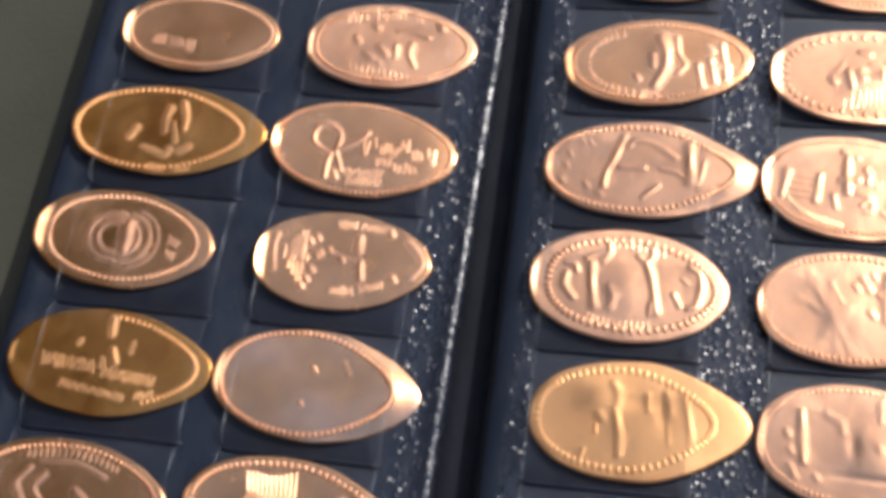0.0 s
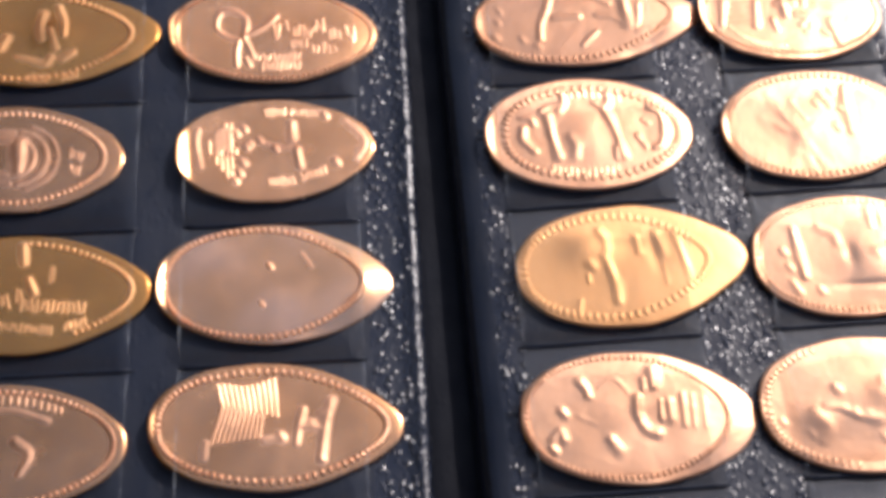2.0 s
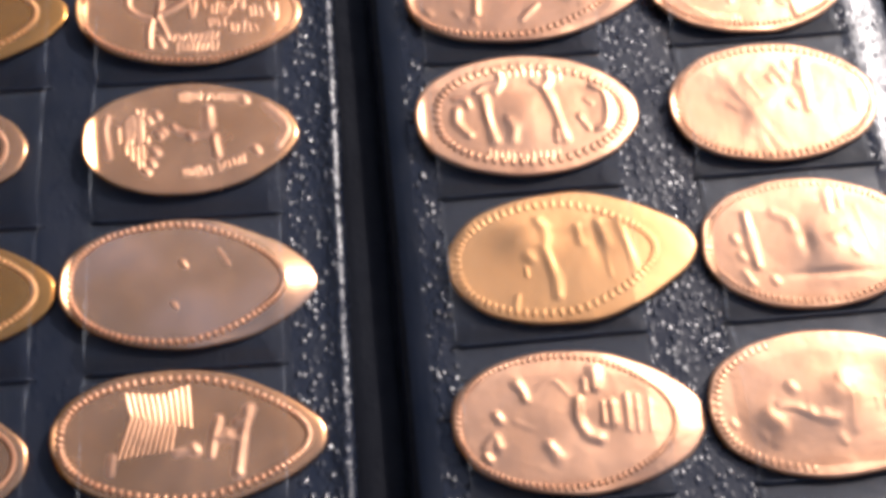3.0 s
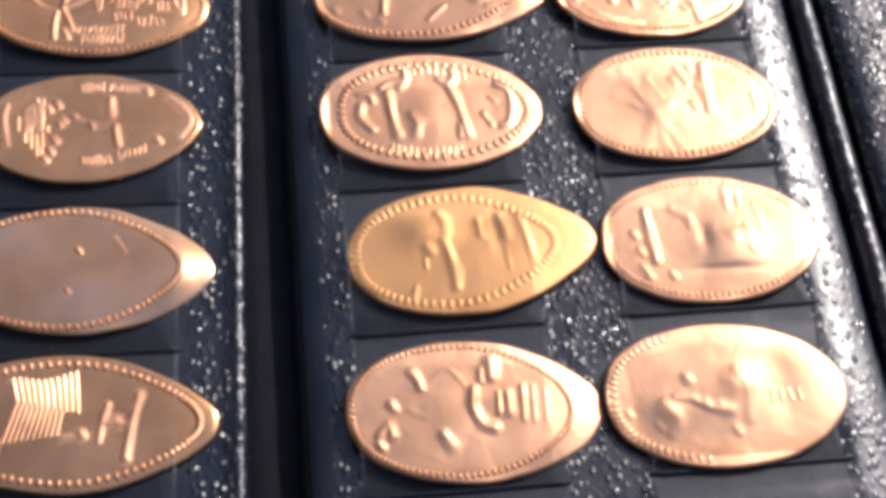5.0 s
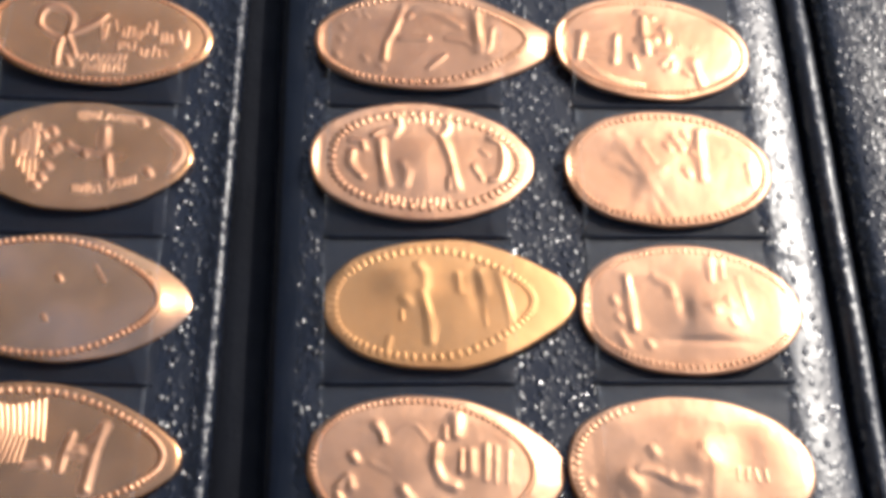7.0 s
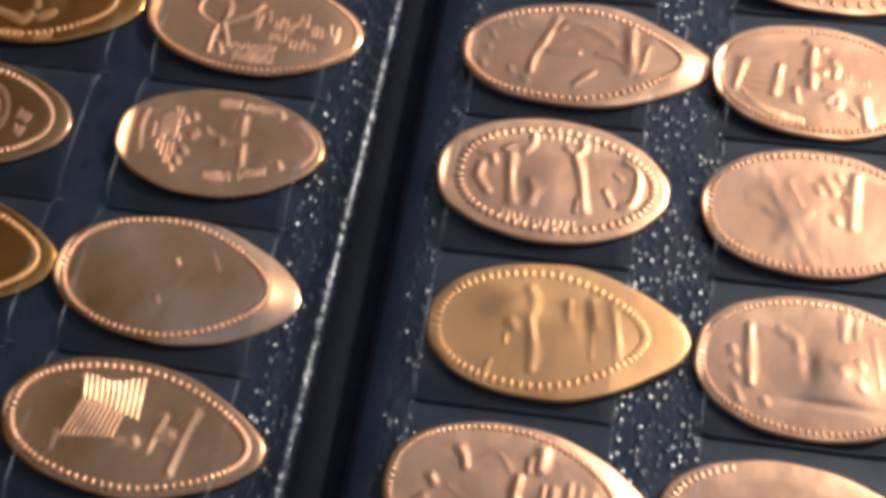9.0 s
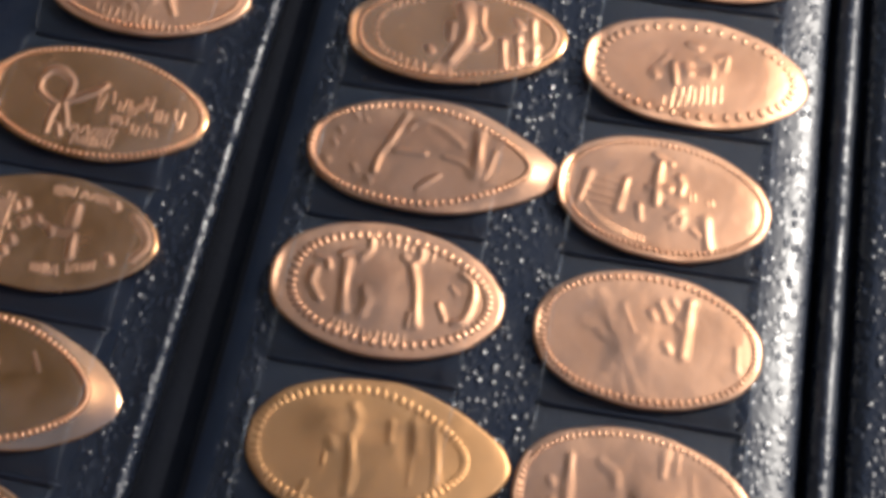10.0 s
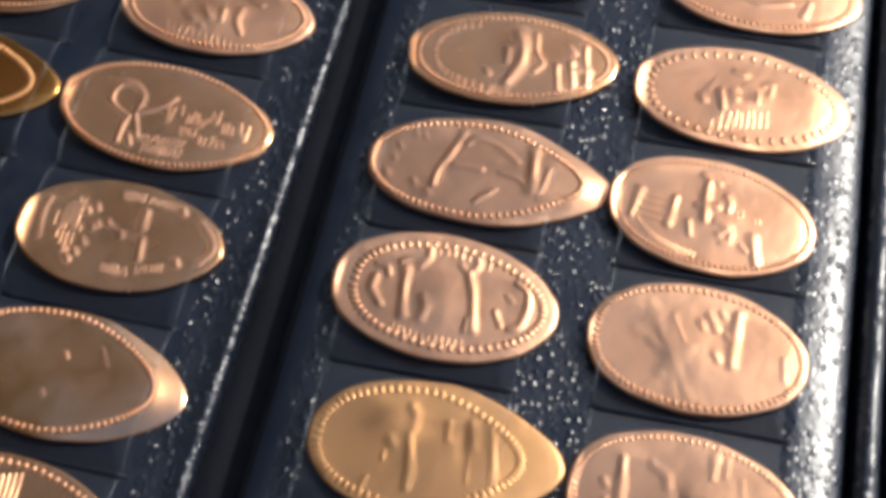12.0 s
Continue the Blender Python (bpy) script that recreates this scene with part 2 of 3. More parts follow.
extruded("cover_flap", fine([(10.3, -0.6), (10.32, -0.42), (10.42, -0.30), (10.6, -0.25), (14.6, -0.25), (19.0, -0.3), (19.1, -0.5), (19.0, -0.7)], 0.4),
         Y_LOW - 0.3, Y_HIGH + 0.3, VINYL, label="navy grained vinyl cover flap folded out")
extruded("cover_board", [(-9.55, -1.35), (-9.6, -1.0), (-9.5, -0.86), (-9.3, -0.8), (19.2, -0.8), (19.4, -0.9), (19.4, -1.35)], Y_LOW - 0.5, Y_HIGH + 0.5,
         VINYL_DARK, label="black cover board lying on the table")
extruded("page_core", lift([(-9.2, -0.9), (-9.2, -0.2), (-0.45, -0.2), (-0.45, -0.9)]), Y_LOW + 0.1, Y_HIGH - 0.1, VINYL_DARK, LEFT_SHEAR)
extruded("page_core", [(0.4, -0.85), (0.4, -0.2), (9.4, -0.2), (9.4, -0.85)], Y_LOW + 0.1, Y_HIGH - 0.1, VINYL_DARK)
extruded("page_core", [(10.4, -0.85), (10.4, -0.4), (18.8, -0.4), (18.8, -0.85)], Y_LOW + 0.1, Y_HIGH - 0.1, VINYL_DARK)

PITCH = 2.60
SLIT0 = -1.33
COLUMNS = ((-8.42, -5.25, LEFT_SHEAR), (-4.42, -1.40, LEFT_SHEAR), (1.25, 4.28, 0.0), (5.55, 8.72, 0.0))
ROWS = range(-2, 5)


def pocket_backing(x0, x1, shear, y0, y1):
    verts = []
    nx, ny = 10, 8
    for i in range(nx + 1):
        for j in range(ny + 1):
            u, v = i / nx, j / ny
            x, y = x0 + (x1 - x0) * u, y0 + (y1 - y0) * v
            w = noise.noise(Vector((x * 0.9, y * 0.9, 1.7))) * 0.012
            verts.append(((x + shear * y) * CM, y * CM, (page_z(x) + 0.015 + w) * CM))
    return mesh_ob("pocket_backing", verts, grid_faces(nx + 1, ny + 1), VINYL_SMOOTH, album)


def pocket_window(x0, x1, shear, y0, y1, seed):
    """The clear film over one pocket: welded above and below, bulged over the coin."""
    verts = []
    nx, ny = 14, 12
    for i in range(nx + 1):
        for j in range(ny + 1):
            u, v = i / nx, j / ny
            x, y = x0 + (x1 - x0) * u, y0 + (y1 - y0) * v
            bulge = 1 - abs(2 * v - 1) ** 9
            w = noise.noise(Vector((x * 0.8, y * 0.8, seed * 1.3))) * 0.03 * bulge
            verts.append(((x + shear * y) * CM, y * CM, (page_z(x) + 0.05 + 0.30 * bulge + w) * CM))
    return mesh_ob("pocket_window", verts, grid_faces(nx + 1, ny + 1), FILM, album, "clear plastic pocket film")


def weld(x0, x1, shear, y):
    """The weld between two pockets: a low ridge, its steep near side imitating the slit's shade."""
    prof = [(-0.055, 0.015), (-0.035, 0.04), (-0.005, 0.08), (0.02, 0.085), (0.035, 0.055), (0.045, 0.015)]
    verts, n = [], 24
    for i in range(n + 1):
        u = i / n
        x = x0 + (x1 - x0) * u
        end = min(1.0, 24 * min(u, 1 - u) + 0.4)
        for dy, z in prof:
            w = noise.noise(Vector((x, y * 3, 5.0))) * 0.012
            verts.append(((x + shear * y) * CM, (y + dy * end + w) * CM, (page_z(x) + z * end) * CM))
    faces = grid_faces(n + 1, len(prof), 0, True)
    faces += [tuple(range(len(prof))), tuple(n * len(prof) + j for j in range(len(prof)))]
    return mesh_ob("weld", verts, faces, VINYL_SMOOTH, album)


def film_edge(x, shear, y0, y1):
    """The cut edge of a strip of film, a thin bright thread over the page."""
    verts, n = [], 40
    prof = [(-0.02, 0.0), (-0.012, 0.01), (0.0, 0.014), (0.012, 0.01), (0.02, 0.0)]
    for i in range(n + 1):
        y = y0 + (y1 - y0) * i / n
        v = ((y - SLIT0) / PITCH) % 1.0
        bulge = 1 - abs(2 * v - 1) ** 9
        for dx, z in prof:
            verts.append(((x + dx + shear * y) * CM, y * CM, (page_z(x) + 0.045 + 0.30 * bulge + z) * CM))
    faces = grid_faces(n + 1, 5, 0, True)
    return mesh_ob("film_edge", verts, faces, FILM_EDGE, album)


for c, (x0, x1, shear) in enumerate(COLUMNS):
    for r in ROWS:
        y0, y1 = SLIT0 + r * PITCH, SLIT0 + (r + 1) * PITCH
        pocket_backing(x0, x1, shear, y0 + 0.02, y1 - 0.02)
        pocket_window(x0, x1, shear, y0 + 0.05, y1 - 0.05, c * 10 + r)
        weld(x0 - 0.05, x1 + 0.05, shear, y0)
        for k in (0, 1):
            film_edge((x0, x1)[k], shear, y0 + 0.05, y1 - 0.05)


# ---- coins ----
def smooth_line(pts, per=6):
    """Catmull-Rom through the points."""
    p = [np.array(q, float) for q in pts]
    if len(p) == 2:
        return [p[0] + (p[1] - p[0]) * k / 5 for k in range(6)]
    p = [2 * p[0] - p[1]] + p + [2 * p[-1] - p[-2]]
    out = []
    for i in range(1, len(p) - 2):
        for k in range(per):
            t = k / per
            a, b, c, d = p[i - 1], p[i], p[i + 1], p[i + 2]
            out.append(0.5 * (2 * b + (c - a) * t + (2 * a - 5 * b + 4 * c - d) * t * t + (3 * b - a - 3 * c + d) * t ** 3))
    return out + [p[-2]]


# paler metals for toned coins' relief, standing in for glints of the sun
GLINT_METALS = {"toned_copper": COPPER, "sky_tinted_copper": COPPER, "toned_brass": BRASS}


class Coin:
    """An elongated coin, rolled thin and oval, lying on a page with its left end curled up."""

    def __init__(self, tip_l, tip_r, height, metal, label, point=0.2, cy=None, seed=1, curl=0.10, soft=(), tilt=0.09, droop=0.03, relief=1.0, step=None):
        self.relief, self.step = relief, step
        (xl, yl), (xr, yr) = tip_l, tip_r
        self.a, self.b = math.hypot(xr - xl, yr - yl) / 2, height / 2
        self.point, self.curl, self.seed, self.soft, self.tilt, self.droop = point, curl, seed, soft, tilt, droop
        self.cup = 0.035 if tip_l[0] < 0 else 0.0
        cx, my = (xl + xr) / 2, (yl + yr) / 2
        my = my if cy is None else (my + cy) / 2
        ang = math.atan2(yr - yl, xr - xl) * 0.75
        # raised relief takes a paler, rougher metal on toned coins, imitating sun glints
        self.metal, self.glint_metal = metal, GLINT_METALS.get(metal.name, metal)
        self.root = tagged(new("pressed_coin"), label, "coin", "pressed coins in the album")
        slope = math.atan(LEFT_RISE) if cx < 0 else 0.0
        self.root.matrix_world = pose(cx * CM, my * CM, (page_z(cx) + 0.09) * CM) @ Matrix.Rotation(slope, 4, "Y") @ Matrix.Rotation(ang, 4, "Z")
        self.blank()

    def outline(self, th):
        c, s = np.cos(th), np.sin(th)
        f = 1 - self.point * np.clip(c, 0, 1) ** 1.6 + 0.02 * np.clip(-c, 0, 1)
        return self.a * c, self.b * np.sign(s) * np.abs(s) ** np.where(c < 0, 0.84, 0.93) * f

    def top(self, X, Y):
        """Height (cm) of the struck face at unit coordinates."""
        X, Y = np.asarray(X, float), np.asarray(Y, float)
        z = 0.085 - self.tilt * X + self.cup * X * X
        rho = np.sqrt(X * X + (Y / (1 - self.point * np.clip(X, 0, 1) ** 1.6)) ** 2)
        w = max(0.04, 1.25 * self.curl - 0.01)
        z = z + (0.37 if self.cup else 0.27) * self.a * w * np.clip((-X - 1 + w) / w, 0, 1.1) ** 1.25
        z = z - self.droop * np.clip((rho - 0.58) / 0.42, 0, 1.1) ** 2 * np.clip(X, 0, 1) ** 1.2
        z = z - 0.015 * np.clip(np.abs(Y) - 0.6, 0, 1) ** 2
        if self.step:
            # the die's edge: a shoulder outside the ring, towards the tail
            fall, ox, rx, ry = self.step
            ring = np.sqrt(((X - ox) / rx) ** 2 + (Y / (ry * (1 - self.point * np.clip(X, 0, 1) ** 1.6))) ** 2)
            u = np.clip((ring - 1.02) / 0.36, 0, 1)
            z = z - fall * u * (2 - u) * np.clip((X - 0.2) / 0.35, 0, 1)
        k = self.seed
        z = z + 0.006 * np.sin(2.1 * X + k) * np.cos(1.7 * Y + 2.0 * k) + 0.003 * np.sin(5.3 * X + 1.7 * k + 2 * Y)
        for sx, sy, rx, ry, amp in self.soft:
            z = z + 1.7 * amp * np.exp(-((X - sx) / rx) ** 2 - ((Y - sy) / ry) ** 2)
        return z

    def blank(self):
        seg, rings = 128, 60
        th = np.arange(seg) * 2 * np.pi / seg
        ox, oy = self.outline(th)
        rng = np.random.RandomState(self.seed)
        ragged = 1 + 0.006 * np.sin(3 * th + rng.rand() * 6) + 0.004 * np.sin(7 * th + rng.rand() * 6) + 0.003 * np.sin(13 * th + rng.rand() * 6)
        ox, oy = ox * ragged, oy * ragged
        verts = [(0, 0, float(self.top(0, 0)) * CM)]
        for i in range(1, rings + 1):
            s = i / rings
            x, y = ox * s, oy * s
            z = self.top(x / self.a, y / self.b)
            if i == rings:
                z = z - 0.022
                x, y = x * 1.004, y * 1.006
            elif i == rings - 1:
                s = 0.985
                x, y = ox * s, oy * s
                z = self.top(x / self.a, y / self.b) - 0.004
            verts += [(x[j] * CM, y[j] * CM, z[j] * CM) for j in range(seg)]
        low = self.top(ox / self.a, oy / self.b) - 0.085
        verts += [(ox[j] * 0.995 * CM, oy[j] * 0.995 * CM, low[j] * CM) for j in range(seg)]
        verts.append((0, 0, 0.0))
        faces = [(0, 1 + j, 1 + (j + 1) % seg) for j in range(seg)]
        faces += grid_faces(rings + 1, seg, 1, True)
        last = 1 + rings * seg
        faces += [(len(verts) - 1, last + (j + 1) % seg, last + j) for j in range(seg)]
        mesh_ob("blank", verts, faces, self.metal, self.root)

    def ridges(self, name, lines, spread=1.5, flat=0.58, step=0.018):
        """Relief struck into the face, rounded strokes that run into one another.
        lines: (points in unit coordinates, width cm, height cm)."""
        nx, ny = int(2 * self.a / step), int(2 * self.b / step)
        gx, gy = np.meshgrid(np.linspace(-self.a, self.a, nx), np.linspace(-self.b, self.b, ny), indexing="ij")
        total = np.zeros_like(gx)
        for pts, width, high in lines:
            path = smooth_line([(x * self.a, y * self.b) for x, y in pts], 4)
            near = np.full_like(gx, 1e3)
            for p, q in zip(path, path[1:]):
                d = q - p
                t = np.clip(((gx - p[0]) * d[0] + (gy - p[1]) * d[1]) / (d @ d + 1e-12), 0, 1)
                near = np.minimum(near, np.hypot(gx - p[0] - t * d[0], gy - p[1] - t * d[1]))
            u = near / (width * spread / 2) * (1 + 0.22 * np.sin(5.1 * gx + 2.3 * self.seed) * np.cos(6.7 * gy + self.seed))
            total += (high * flat * (0.9 * np.exp(-1.9 * u * u) + 0.1 * np.exp(-0.5 * u * u))) ** 3
        total = np.cbrt(total) * (0.92 + 0.16 * np.sin(9.0 * gx + self.seed) * np.cos(8.0 * gy - self.seed))
        X, Y = gx / self.a, gy / self.b
        rho = np.sqrt(X * X + (Y / (1 - self.point * np.clip(X, 0, 1) ** 1.6)) ** 2)
        total = total * np.clip((0.97 - rho) / 0.05, 0, 1)
        gz = self.top(gx / self.a, gy / self.b) + total - 0.0012
        keep = total > 0.0005
        cell = keep[:-1, :-1] | keep[1:, :-1] | keep[:-1, 1:] | keep[1:, 1:]
        number = np.full(gx.shape, -1)
        used = np.zeros_like(keep)
        for di in (0, 1):
            for dj in (0, 1):
                used[di:nx - 1 + di, dj:ny - 1 + dj] |= cell
        number[used] = np.arange(used.sum())
        verts = np.stack([gx[used], gy[used], gz[used]], axis=1) * CM
        ci, cj = np.nonzero(cell)
        faces = np.stack([number[ci, cj], number[ci + 1, cj], number[ci + 1, cj + 1], number[ci, cj + 1]], axis=1)
        return mesh_ob(name, verts.tolist(), faces.tolist(), self.glint_metal, self.root)

    def motif(self, *lines):
        self.ridges("motif", list(lines), flat=(0.48 if self.cup else 0.58) * self.relief)
        return self

    def stripes(self, *strokes):
        self.ridges("flag_stripes", [(q, 0.044, 0.024) for q in strokes], 1.0, 0.6, 0.011)
        return self

    def bars(self, *strokes):
        """Worn lettering as single upright strokes between two points each."""
        tagged(self.ridges("lettering", [(q, 0.062, 0.026) for q in strokes], 0.95, 0.38, 0.014), kind="stuff")
        return self

    def beads(self, ox=0.0, rx=0.88, ry=0.82, n=80, size=0.050, arc=(0, 360), high=0.028):
        """A ring of struck beads, set off from the coin's middle by ox."""
        verts, faces = [], []
        room = 2 * math.pi * math.sqrt((self.a ** 2 + self.b ** 2) / 2) * 0.86 / n
        size = min(max(size, 0.062), 0.47 * room)
        high = high * (1.35 if self.cup else 1.05)
        fin = int(n * (arc[1] - arc[0]) / 360)
        for k in range(fin):
            th = math.radians(arc[0] + (arc[1] - arc[0]) * k / max(1, fin))
            px, py = self.outline(np.array([th]))
            x, y = float(px[0]) * rx + ox * self.a, float(py[0]) * ry
            base = len(verts)
            tx, ty = -math.sin(th) * self.a, math.cos(th) * self.b
            t = math.atan2(ty, tx)
            wear = 0.85 + 0.4 * noise.noise(Vector((x * 1.3, y * 1.3, self.seed + 7.7)))
            for r, h in ((1.0, -0.006), (0.82, 0.42 * wear), (0.55, 0.8 * wear), (0.2, wear)):
                for j in range(8):
                    q = j * 2 * math.pi / 8
                    dx, dy = size * r * math.cos(q), size * 1.6 * r * math.sin(q)
                    X = x + dx * math.cos(t) - dy * math.sin(t)
                    Y = y + dx * math.sin(t) + dy * math.cos(t)
                    verts.append((X * CM, Y * CM, (float(self.top(X / self.a, Y / self.b)) + (h * high if h > 0 else h)) * CM))
            faces += grid_faces(4, 8, base, True)
            faces.append(tuple(base + 24 + j for j in range(8)))
        tagged(mesh_ob("beaded_rim", verts, faces, self.glint_metal, self.root), kind="stuff")
        return self

    def letters(self, *runs):
        """Worn lettering as plain bars. runs: (x0, y0, x1, y1, count, bar height in unit coordinates)."""
        rng = random.Random(self.seed * 7 + 1)
        lines = []
        for x0, y0, x1, y1, count, tall in runs:
            for k in range(count):
                u = (k + 0.5) / count
                x, y = x0 + (x1 - x0) * u, y0 + (y1 - y0) * u
                h = tall * rng.uniform(0.7, 1.1) / 2
                lean = rng.uniform(-0.012, 0.012)
                lines.append((((x - lean, y - h), (x + lean, y + h)), rng.uniform(0.05, 0.075), 0.022))
        tagged(self.ridges("lettering", lines, 0.95, 0.42, 0.014), kind="stuff")
        return self

    def arc_letters(self, *runs):
        """Lettering round the rim. runs: (scale, first degree, last degree, count)."""
        rng = random.Random(self.seed * 5 + 3)
        lines = []
        for scale, d0, d1, count in runs:
            for k in range(count):
                th = np.array([math.radians(d0 + (d1 - d0) * (k + 0.5) / count)])
                x, y = self.outline(th)
                s0, s1 = scale - 0.07 * rng.uniform(0.6, 1), scale + 0.07 * rng.uniform(0.6, 1)
                X, Y = float(x[0]) / self.a, float(y[0]) / self.b
                lines.append((((X * scale, Y * s0), (X * scale, Y * s1)), rng.uniform(0.05, 0.08), 0.022))
        tagged(self.ridges("rim_lettering", lines, 0.95, 0.42, 0.014), kind="stuff")
        return self


def spots(*pts, size=0.10, high=0.03):
    """Small raised spots as short thick strokes."""
    return [(((x - 0.012, y + 0.03), (x + 0.012, y - 0.03)), size, high) for x, y in pts]


def arc(cx, cy, rx, ry, d0, d1, n=7):
    return [(cx + rx * math.cos(math.radians(d0 + (d1 - d0) * k / (n - 1))), cy + ry * math.sin(math.radians(d0 + (d1 - d0) * k / (n - 1)))) for k in range(n)]


# right page, inner column, from the near row to the far one
Coin((1.05, -2.63), (4.98, -2.89), 2.26, COPPER, "bright copper pressed coin with a sea creature and plain tail", 0.18, -2.70, 11, 0.035, droop=0.03, step=(0.05, -0.105, 0.845, 0.91),
     soft=((-0.25, 0.1, 0.25, 0.4, 0.012), (0.1, -0.2, 0.2, 0.3, -0.01))
     ).beads(-0.105, 0.845, 0.91, 100).motif(
    (((-0.48, 0.53), (-0.44, 0.43), (-0.42, 0.31)), 0.12, 0.035), (((0.05, 0.55), (0.05, 0.41)), 0.1, 0.035),
    (((0.13, 0.7), (0.13, 0.46)), 0.15, 0.045), (((-0.01, 0.28), (-0.02, 0.03), (0.04, -0.19), (0.13, -0.26)), 0.13, 0.045),
    (((0.18, 0.23), (0.18, -0.04)), 0.08, 0.035), (((0.25, 0.21), (0.26, -0.04)), 0.14, 0.035),
    (((0.37, 0.33), (0.37, -0.14)), 0.09, 0.022), (((0.45, 0.31), (0.45, -0.18)), 0.07, 0.014),
    (((0.55, 0.26), (0.54, -0.18)), 0.06, 0.012), (((-0.75, -0.34), (-0.68, -0.21), (-0.65, -0.34)), 0.13, 0.035),
    (((-0.26, -0.34), (-0.2, -0.49)), 0.15, 0.035), (((-0.32, 0.46), (-0.19, 0.57), (-0.08, 0.36)), 0.1, 0.01),
    (((-0.51, 0.01), (-0.38, -0.11)), 0.1, 0.01), *spots((-0.64, 0.06), size=0.12, high=0.035),
    *spots((-0.74, -0.48), size=0.1, high=0.035))

Coin((1.25, -0.07), (5.30, 0.07), 2.29, BRASS, "golden brass pressed coin with a profile and a pointed end", 0.34, 0.01, 12, 0.035, tilt=0.0, relief=0.7,
     soft=((-0.38, 0.32, 0.2, 0.34, 0.02), (0.02, 0.3, 0.18, 0.18, -0.012), (0.22, 0.2, 0.06, 0.3, -0.012))
     ).beads(-0.135, 0.795, 0.83, 70, high=0.012).motif(
    (((-0.24, 0.58), (-0.2, 0.44), (-0.2, 0.24)), 0.15, 0.035), (((-0.22, 0.17), (-0.18, -0.2), (-0.17, -0.58)), 0.14, 0.042),
    (((-0.39, -0.13), (-0.39, -0.24)), 0.07, 0.035), (((0.07, 0.43), (0.08, 0.19)), 0.12, 0.035),
    (((0.24, 0.47), (0.26, 0.15)), 0.18, 0.045), (((0.26, 0.08), (0.27, -0.36)), 0.1, 0.016),
    (((0.4, 0.45), (0.45, 0.01), (0.48, -0.4)), 0.12, 0.025), (((-0.49, -0.53), (-0.52, -0.7)), 0.09, 0.025),
    *spots((-0.35, 0.03), size=0.13, high=0.035))

Coin((0.98, 2.66), (4.78, 2.61), 2.32, COPPER, "bright copper pressed coin with tall figures inside a beaded ring", 0.12, 2.70, 13, 0.065,
     soft=((-0.05, 0.0, 0.2, 0.4, 0.015), (0.55, 0.1, 0.15, 0.3, -0.01))
     ).beads(0.02, 0.84, 0.80, 62, 0.036).motif(
    (((-0.65, 0.29), (-0.56, 0.28), (-0.53, 0.17)), 0.1, 0.035), (((-0.64, 0.1), (-0.65, -0.08), (-0.59, -0.24), (-0.55, -0.31)), 0.12, 0.035),
    (((-0.23, 0.77), (-0.22, 0.56), (-0.28, 0.4)), 0.12, 0.035), (((-0.45, 0.4), (-0.37, 0.49), (-0.26, 0.52)), 0.09, 0.035),
    (((-0.39, 0.31), (-0.37, -0.04), (-0.33, -0.4)), 0.14, 0.042), (((-0.19, -0.08), (-0.15, -0.25), (-0.17, -0.43)), 0.16, 0.025),
    (((0.08, 0.52), (0.15, 0.45), (0.22, 0.56), (0.21, 0.7)), 0.12, 0.035), (((0.16, 0.42), (0.24, 0.06), (0.29, -0.43)), 0.13, 0.045),
    (((0.23, -0.29), (0.23, -0.47)), 0.09, 0.035), (((0.6, 0.42), (0.7, 0.31), (0.72, 0.03), (0.68, -0.25), (0.6, -0.31)), 0.11, 0.035),
    (((0.45, -0.08), (0.52, -0.29)), 0.09, 0.035), (((0.53, 0.2), (0.58, 0.13)), 0.09, 0.02)).arc_letters((0.70, 60, 110, 9), (0.72, 235, 290, 12))

Coin((1.00, 5.14), (5.31, 5.24), 2.15, COPPER, "copper pressed coin with a landmark scene and long smooth tail", 0.40, 5.21, 14, 0.07, droop=0.03, tilt=0.01, step=(0.10, -0.11, 0.86, 0.86),
     soft=((-0.1, 0.3, 0.3, 0.25, 0.01), (0.1, -0.1, 0.3, 0.3, -0.008))
     ).beads(-0.11, 0.86, 0.86, 88, high=0.032).motif(
    (((-0.28, 0.64), (-0.35, 0.22), (-0.42, -0.09), (-0.44, -0.39)), 0.12, 0.035), (((-0.23, 0.46), (-0.18, 0.58), (-0.05, 0.57), (0.09, 0.42), (0.2, 0.26)), 0.12, 0.026),
    (((-0.3, 0.02), (-0.19, 0.02), (-0.08, 0.02)), 0.11, 0.035), (((0.08, 0.01), (0.23, -0.05), (0.31, -0.19)), 0.09, 0.022),
    (((0.33, 0.52), (0.35, -0.22)), 0.17, 0.045), (((0.47, 0.21), (0.44, -0.09), (0.41, -0.28)), 0.1, 0.022),
    (((0.42, -0.37), (0.55, -0.35)), 0.1, 0.022), (((-0.08, -0.59), (-0.02, -0.47), (0.06, -0.32)), 0.1, 0.026),
    *spots((-0.66, 0.53), (-0.59, 0.51), (-0.77, 0.25), (-0.8, 0.03), (-0.83, -0.31), (-0.6, -0.38), (-0.47, -0.55), size=0.1, high=0.02))

